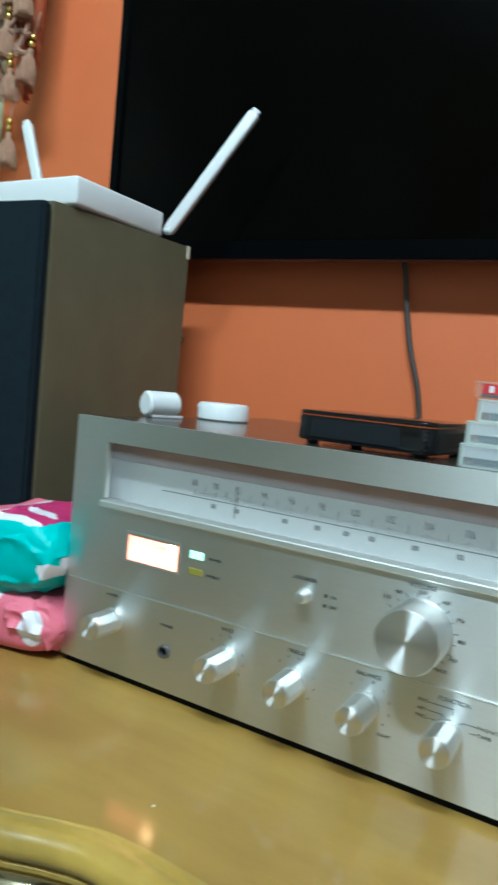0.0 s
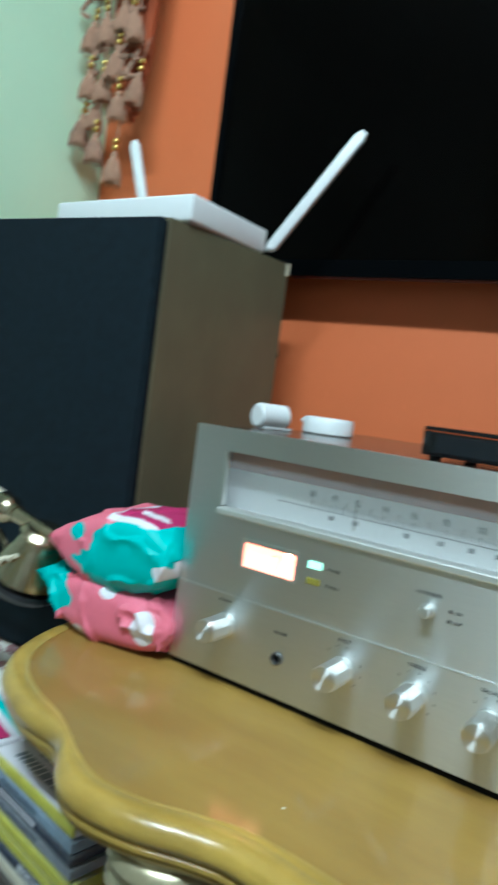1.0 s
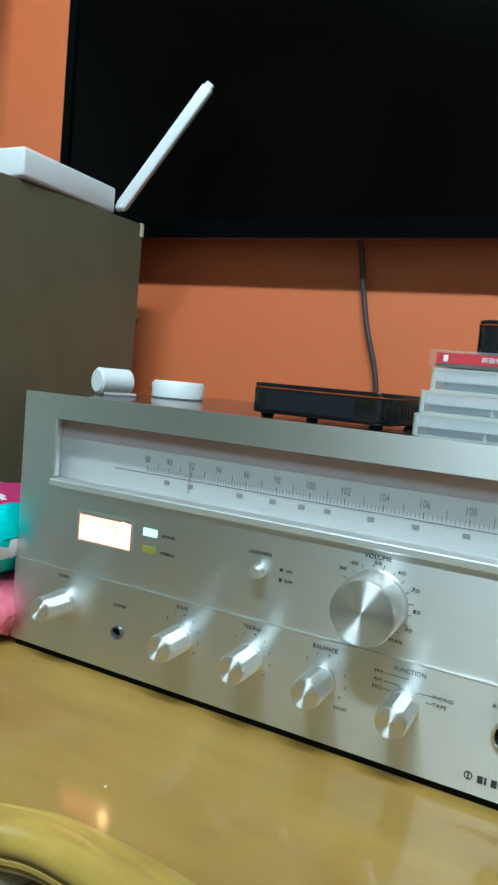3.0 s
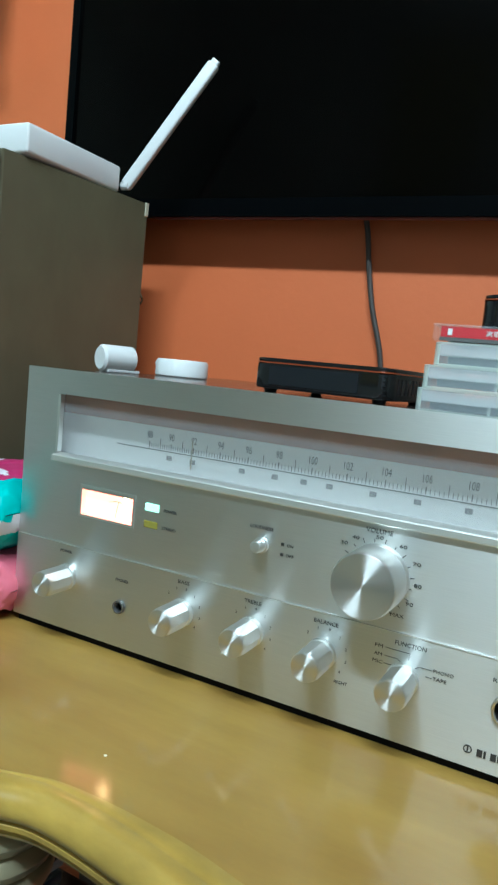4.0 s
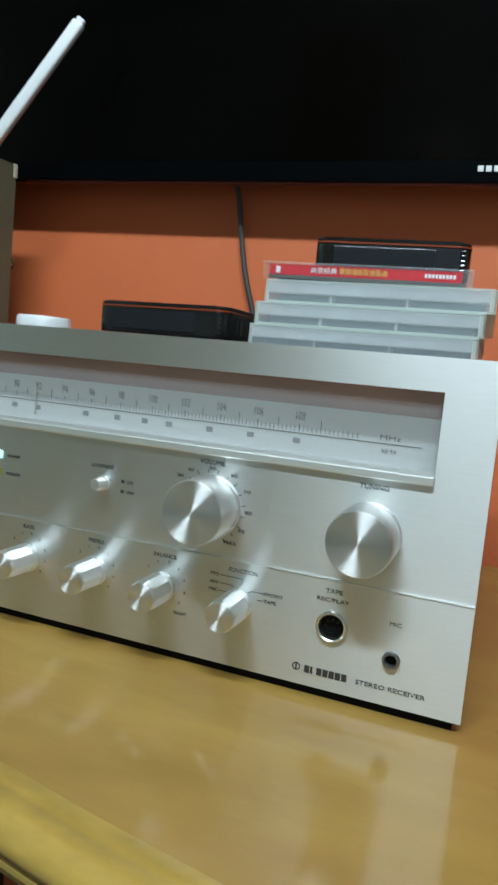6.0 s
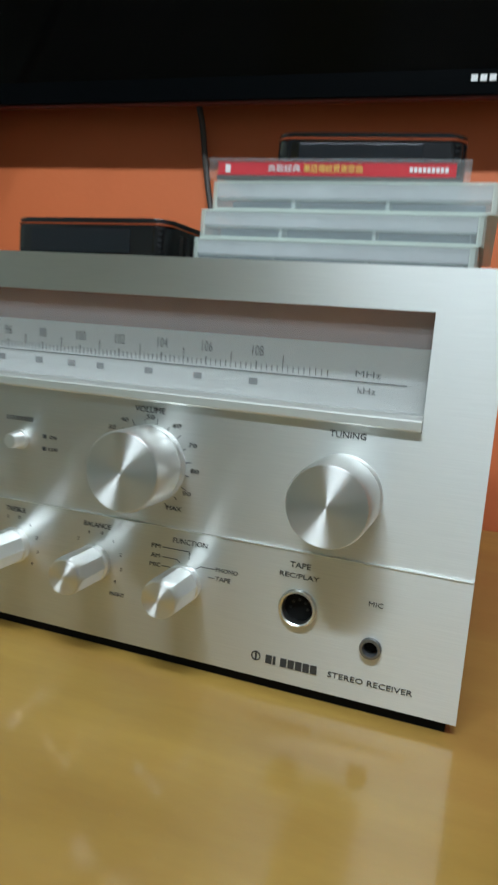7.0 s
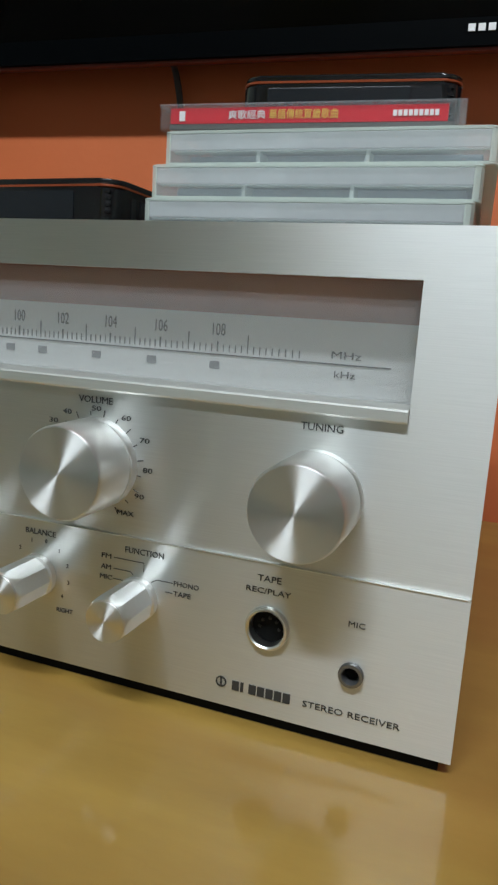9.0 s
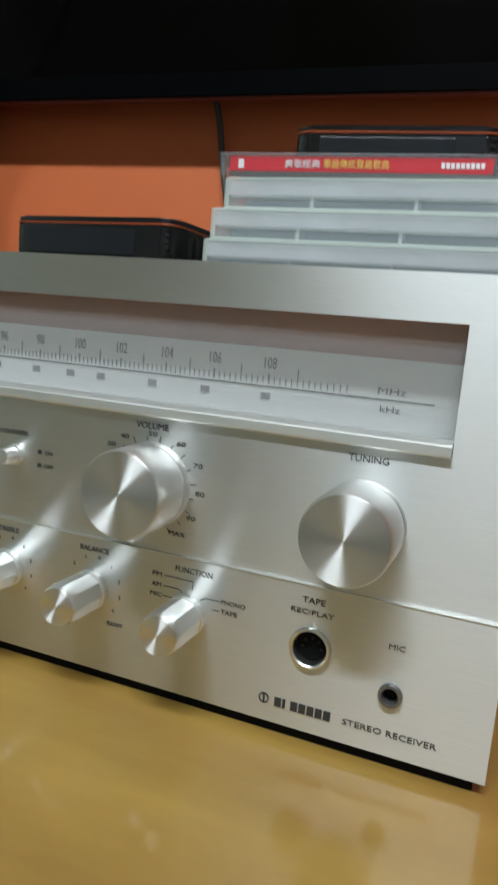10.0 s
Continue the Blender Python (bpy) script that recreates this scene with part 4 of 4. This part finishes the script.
phone = thing("telephone", pose(-0.235, 0.0, 0.6550), "antique-style cream and brass telephone with a coiled cord", "telephone")
part("base", lathe([(0.0, 0.0), (0.060, 0.0), (0.062, 0.006), (0.056, 0.014), (0.040, 0.020), (0.024, 0.030), (0.018, 0.05), (0.016, 0.080), (0.020, 0.095), (0.0, 0.097)], 32, m=pose(-0.135, 0.02, 0)), "cream", phone,
     smooth=True)
part("cradle", tube(spline([(-0.125, 0, 0.15), (-0.115, 0, 0.135), (-0.075, 0, 0.128), (-0.035, 0, 0.135), (-0.022, 0, 0.152)], 5), 0.0045, 8), "brass", phone, smooth=True)
part("cradle_post", lathe([(0.0, 0.095), (0.009, 0.095), (0.006, 0.105), (0.010, 0.115), (0.006, 0.128), (0.0, 0.130)], 16, m=pose(-0.135, 0.02, 0)), "brass", phone, smooth=True)
part("cradle_arm", tube(spline([(-0.02, 0.006, 0.150), (-0.005, 0.006, 0.135), (-0.02, 0.006, 0.120), (-0.04, 0.006, 0.128)], 5), 0.0028, 8), "brass", phone, smooth=True)
part("finger_stop", lathe([(0.0, 0.0), (0.0125, 0.0), (0.0125, 0.02), (0.016, 0.024), (0.018, 0.042), (0.016, 0.05), (0.012, 0.053), (0.0, 0.053)], 24, m=pose(-0.004, -0.020, 0.0005) @ Matrix.Diagonal((0.95, 0.95, 1.45, 1))), "cream", phone, smooth=True)
hs = thing("handset", pose(-0.216, 0.0, 0.829, 0, 8, 0), "cream telephone handset with brass fittings, resting on its cradle", "handset")
part("handle", lathe([(0.0, -0.17), (0.012, -0.17), (0.0160, -0.13), (0.0160, -0.052), (0.0140, -0.030), (0.0, -0.030)], 24, "X"), "cream", hs, smooth=True)
part("collar", lathe([(0.0, -0.032), (0.0150, -0.032), (0.0160, -0.029), (0.0145, -0.025), (0.0150, -0.019), (0.0135, -0.014), (0.0095, -0.010), (0.0090, -0.004), (0.0, -0.004)], 24, "X"), "brass", hs, smooth=True)
part("neck", tube([(-0.006, 0, 0), (0.03, 0, -0.001), (0.066, 0, -0.002), (0.073, 0, -0.004)], [0.0080, 0.0068, 0.0068, 0.0078], 16), "brass", hs, smooth=True)
part("mouthpiece", lathe([(0.0, -0.052), (0.027, -0.052), (0.031, -0.047), (0.029, -0.040), (0.021, -0.022), (0.018, -0.012), (0.020, -0.008), (0.016, -0.004), (0.0, -0.004)], 32, m=pose(0.040, 0.004, 0.004, 0, 12, 0) @ Matrix.Scale(1.2, 4)),
     "brass", hs, smooth=True)
part("mouthpiece_ring", lathe([(0.0, -0.060), (0.030, -0.060), (0.032, -0.056), (0.030, -0.0525), (0.0, -0.0525)], 32, m=pose(0.040, 0.004, 0.004, 0, 12, 0) @ Matrix.Scale(1.2, 4)), "black", hs, smooth=True)
coil = []
for k in range(150):
    s = k / 149
    c = Vector((-0.178 - 0.20 * s, -0.028, 0.800 - 0.055 * math.sin(min(1, s * 1.3) * 1.4)))
    a = s * 2 * math.pi * 15
    r = 0.0058 * min(1, s * 5)
    coil.append(c + Vector((0, math.cos(a) * r, math.sin(a) * r)))
cordob = thing("coiled_cord", pose(0, 0, 0), "cream coiled telephone cord", "cord")
part("coil", tube(coil, 0.0024, 6), "cream", cordob, smooth=True)

pack = thing("wipes_pack", pose(-0.150, -0.078, 0.6550, 0, 0, -16), "flat white and crimson soft pack on the cloth", "wipes pack")
part("film", cuboid(-0.05, 0.05, -0.04, 0.04, 0, 0.012, 0.005, 3), "film_white", pack, smooth=True)
part("printed_panel", cuboid(-0.020, 0.046, -0.030, 0.018, 0.0121, 0.0126, 0.0001), "crimson", pack)
part("printed_band", cuboid(-0.046, 0.046, 0.026, 0.034, 0.0121, 0.0125, 0.0001), "teal", pack)
part("printed_corner", cuboid(-0.046, -0.022, -0.034, -0.010, 0.0121, 0.0125, 0.0001), "pink", pack)
bm = None
for k in range(4):
    bm = lathe([(0.0042, 0.0), (0.0042, 0.0003), (0.0026, 0.0003), (0.0026, 0.0)], 14, bm=bm, m=pose(0.0 + k * 0.009, -0.004, 0.0127))
part("printed_letters", bm, "film_white", pack)

stool = thing("low_stool", pose(0, 0, 0), "dark wooden stool beneath a stack of discs", "stool")
part("seat", cuboid(-0.08, 0.085, -0.16, 0.03, 0.505, 0.534, 0.004), "darkwood", stool)
for px, py in ((-0.065, -0.145), (0.07, -0.145), (-0.065, 0.015), (0.07, 0.015)):
    part("leg", cuboid(px - 0.012, px + 0.012, py - 0.012, py + 0.012, 0, 0.505, 0.002), "darkwood", stool)


def cd_case(m, colour, label, text="", cover=None):
    c = thing("disc_box", m, label, "disc box", "stacked disc boxes")
    part("shell", cuboid(0, 0.126, 0, 0.142, 0, 0.0102, 0.0005), "clear", c)
    sp = part("spine_card", cuboid(0.004, 0.122, 0.0011, 0.0030, 0.0018, 0.0092), colour, c)
    part("booklet", cuboid(0.004, 0.122, 0.004, 0.138, 0.0016, 0.0092), cover or colour, c)
    if cover:
        bm = None
        for row, (xa, xb) in enumerate(((0.020, 0.100), (0.030, 0.085))):
            x, rn = xa, random.Random(row + 4)
            while x < xb:
                w = 0.003 + 0.004 * rn.random()
                bm = cuboid(x, x + w, 0.012 + row * 0.016, 0.022 + row * 0.016, 0.00925, 0.0095, bm=bm)
                x += w + 0.002
        part("cover_bars", bm, "grey", c, "grey printed cover bars")
    if text:
        writing("title", text, 0.0072, pose(0.080, 0.0009, 0.0055) @ FACE, "paper_white", sp, 0.046)
    elif colour in ("navy", "grey", "blue"):
        bm = None
        rn = random.Random(len(label))
        x = 0.022
        while x < 0.075:
            w = 0.0012 + 0.0025 * rn.random()
            bm = cuboid(x, x + w, 0.0007, 0.0011, 0.0042, 0.0068, bm=bm)
            x += w + 0.0011
        part("printed_bars", bm, "film_white" if colour == "navy" else "navy", sp)
    return c


cases = (("lime", "disc box with a lime yellow spine and pale cover", "", "film_white"), ("blue", "disc box with a pale blue-grey spine", "", None), ("navy", "disc box with a plain navy spine", "", None),
         ("grey", "disc box with a slate grey printed spine", "", None), ("lime", "disc box with a lime yellow spine", "", None), ("lime", "disc box with a lime yellow spine", "", None),
         ("navy", "disc box with white writing on navy", "BEFORE THE DAWN", None), ("cream", "disc box with a cream spine", "", None),
         ("darkwood", "disc box with a dark brown spine", "", None), ("blue", "disc box with a teal-grey spine", "", None), ("navy", "disc box with a plain navy spine", "", None),
         ("grey", "disc box with a grey spine", "", None), ("navy", "disc box with a navy spine", "", None))
rnd = random.Random(3)
for k, (col, label, text, cover) in enumerate(cases):
    first = cd_case(pose(-0.080 + 0.003 * (rnd.random() - 0.5), -0.110 + 0.003 * (rnd.random() - 0.5), 0.680 - 0.0104 * (k + 1), 0, 0, -8.5 + 1.5 * (rnd.random() - 0.5)), col, label, text, cover)

# ---- curtain tail with tassels ----
swag = thing("curtain_tail", WALL @ pose(0.007, 0, 0.004), "rust-coloured curtain tail with a braided tassel fringe", "curtain")
bm = bmesh.new()
cols, rws = 28, 24
grid = []
for j in range(rws + 1):
    v = j / rws
    z = 1.365 + (1.95 - 1.365) * v
    left = -0.328 - 0.085 * min(1, v * 2.2) - 0.006 * math.sin(v * 30)
    right = -0.300 + 0.018 * v
    grid.append([bm.verts.new((left + (right - left) * i / cols, -0.006 + 0.014 * math.sin(i * 1.35 + 0.6 * v) * (0.4 + 0.6 * v), z + 0.10 * (i / cols) ** 2 * (1 - v))) for i in range(cols + 1)])
for a, c in zip(grid, grid[1:]):
    for i in range(cols):
        bm.faces.new((a[i], a[i + 1], c[i + 1], c[i]))
me_tail = part("fabric", bm, "curtain", swag, smooth=True)
solid = me_tail.modifiers.new("thickness", "SOLIDIFY")
solid.thickness = 0.0015


def tassel(u, z_top, z_bottom, parent, d=-0.035, beads=2):
    """A thread tassel under gold beads on a twisted cord."""
    h = z_top - z_bottom
    rn = random.Random(int(abs(u) * 1000) + int(z_top * 1000))
    t = part("tassel", lathe([(0.0, h), (0.0030, h), (0.0052, h * 0.90), (0.0048, h * 0.80), (0.0080, h * 0.66), (0.0118, h * 0.28), (0.0128, 0.004), (0.0122, 0.0), (0.0, 0.003)], 18), "tassel", parent,
             "pinkish-brown thread tassel", smooth=False, at=pose(u, d, z_bottom, rn.uniform(-5, 5), rn.uniform(-6, 6), 0))
    bm = None
    for k in range(26):
        a = 2 * math.pi * k / 26
        r0, r1 = 0.0072, 0.0126 + 0.0012 * rn.random()
        bm = tube([(r0 * math.cos(a), r0 * math.sin(a), h * 0.70), (r1 * math.cos(a), r1 * math.sin(a), h * 0.25), ((r1 + 0.0006) * math.cos(a + 0.1), (r1 + 0.0006) * math.sin(a + 0.1), -0.003 - 0.004 * rn.random())], 0.0008, 4, bm)
    part("strand_fringe", bm, "braid" if rn.random() < 0.3 else "tassel", t)
    for k in range(beads):
        part("bead", lathe([(0.0, -0.0045), (0.0035, -0.0035), (0.0048, 0.0), (0.0035, 0.0035), (0.0, 0.0045)], 14, m=pose(0, 0, h + 0.006 + k * 0.010)), "gold", t, "gold bead", smooth=True)
    part("cord", tube([(0, 0, h), (0.001, 0, h + 0.03), (0, 0.006, h + 0.05 + 0.02 * rn.random())], 0.0014, 6), "braid", t)


for u, zt, zb in ((-0.340, 1.468, 1.418), (-0.306, 1.430, 1.384), (-0.329, 1.400, 1.362), (-0.381, 1.393, 1.354), (-0.361, 1.340, 1.300), (-0.411, 1.379, 1.332), (-0.319, 1.311, 1.266), (-0.395, 1.440, 1.40),
                  (-0.362, 1.430, 1.392), (-0.408, 1.520, 1.475), (-0.372, 1.525, 1.48), (-0.335, 1.535, 1.49), (-0.304, 1.515, 1.47), (-0.395, 1.60, 1.55), (-0.350, 1.61, 1.56), (-0.310, 1.60, 1.55)):
    tassel(u, zt, zb, swag, -0.035 - 0.006 * ((u * 1000) % 3 - 1))
bm = None
rnd = random.Random(9)
for k in range(26):
    u0, z0 = -0.41 + 0.115 * rnd.random(), 1.44 + 0.20 * rnd.random()
    u1, z1 = u0 + rnd.uniform(-0.03, 0.03), z0 - rnd.uniform(0.01, 0.05)
    mid = ((u0 + u1) / 2 + rnd.uniform(-0.012, 0.012), -0.032 - 0.008 * rnd.random(), (z0 + z1) / 2 - 0.012)
    bm = tube(spline([(max(-0.415, u0), -0.028, z0), mid, (max(-0.415, u1), -0.030, z1)], 5), 0.0034, 6, bm)
part("braid_netting", bm, "braid", swag, "brown looped braid netting", smooth=True)
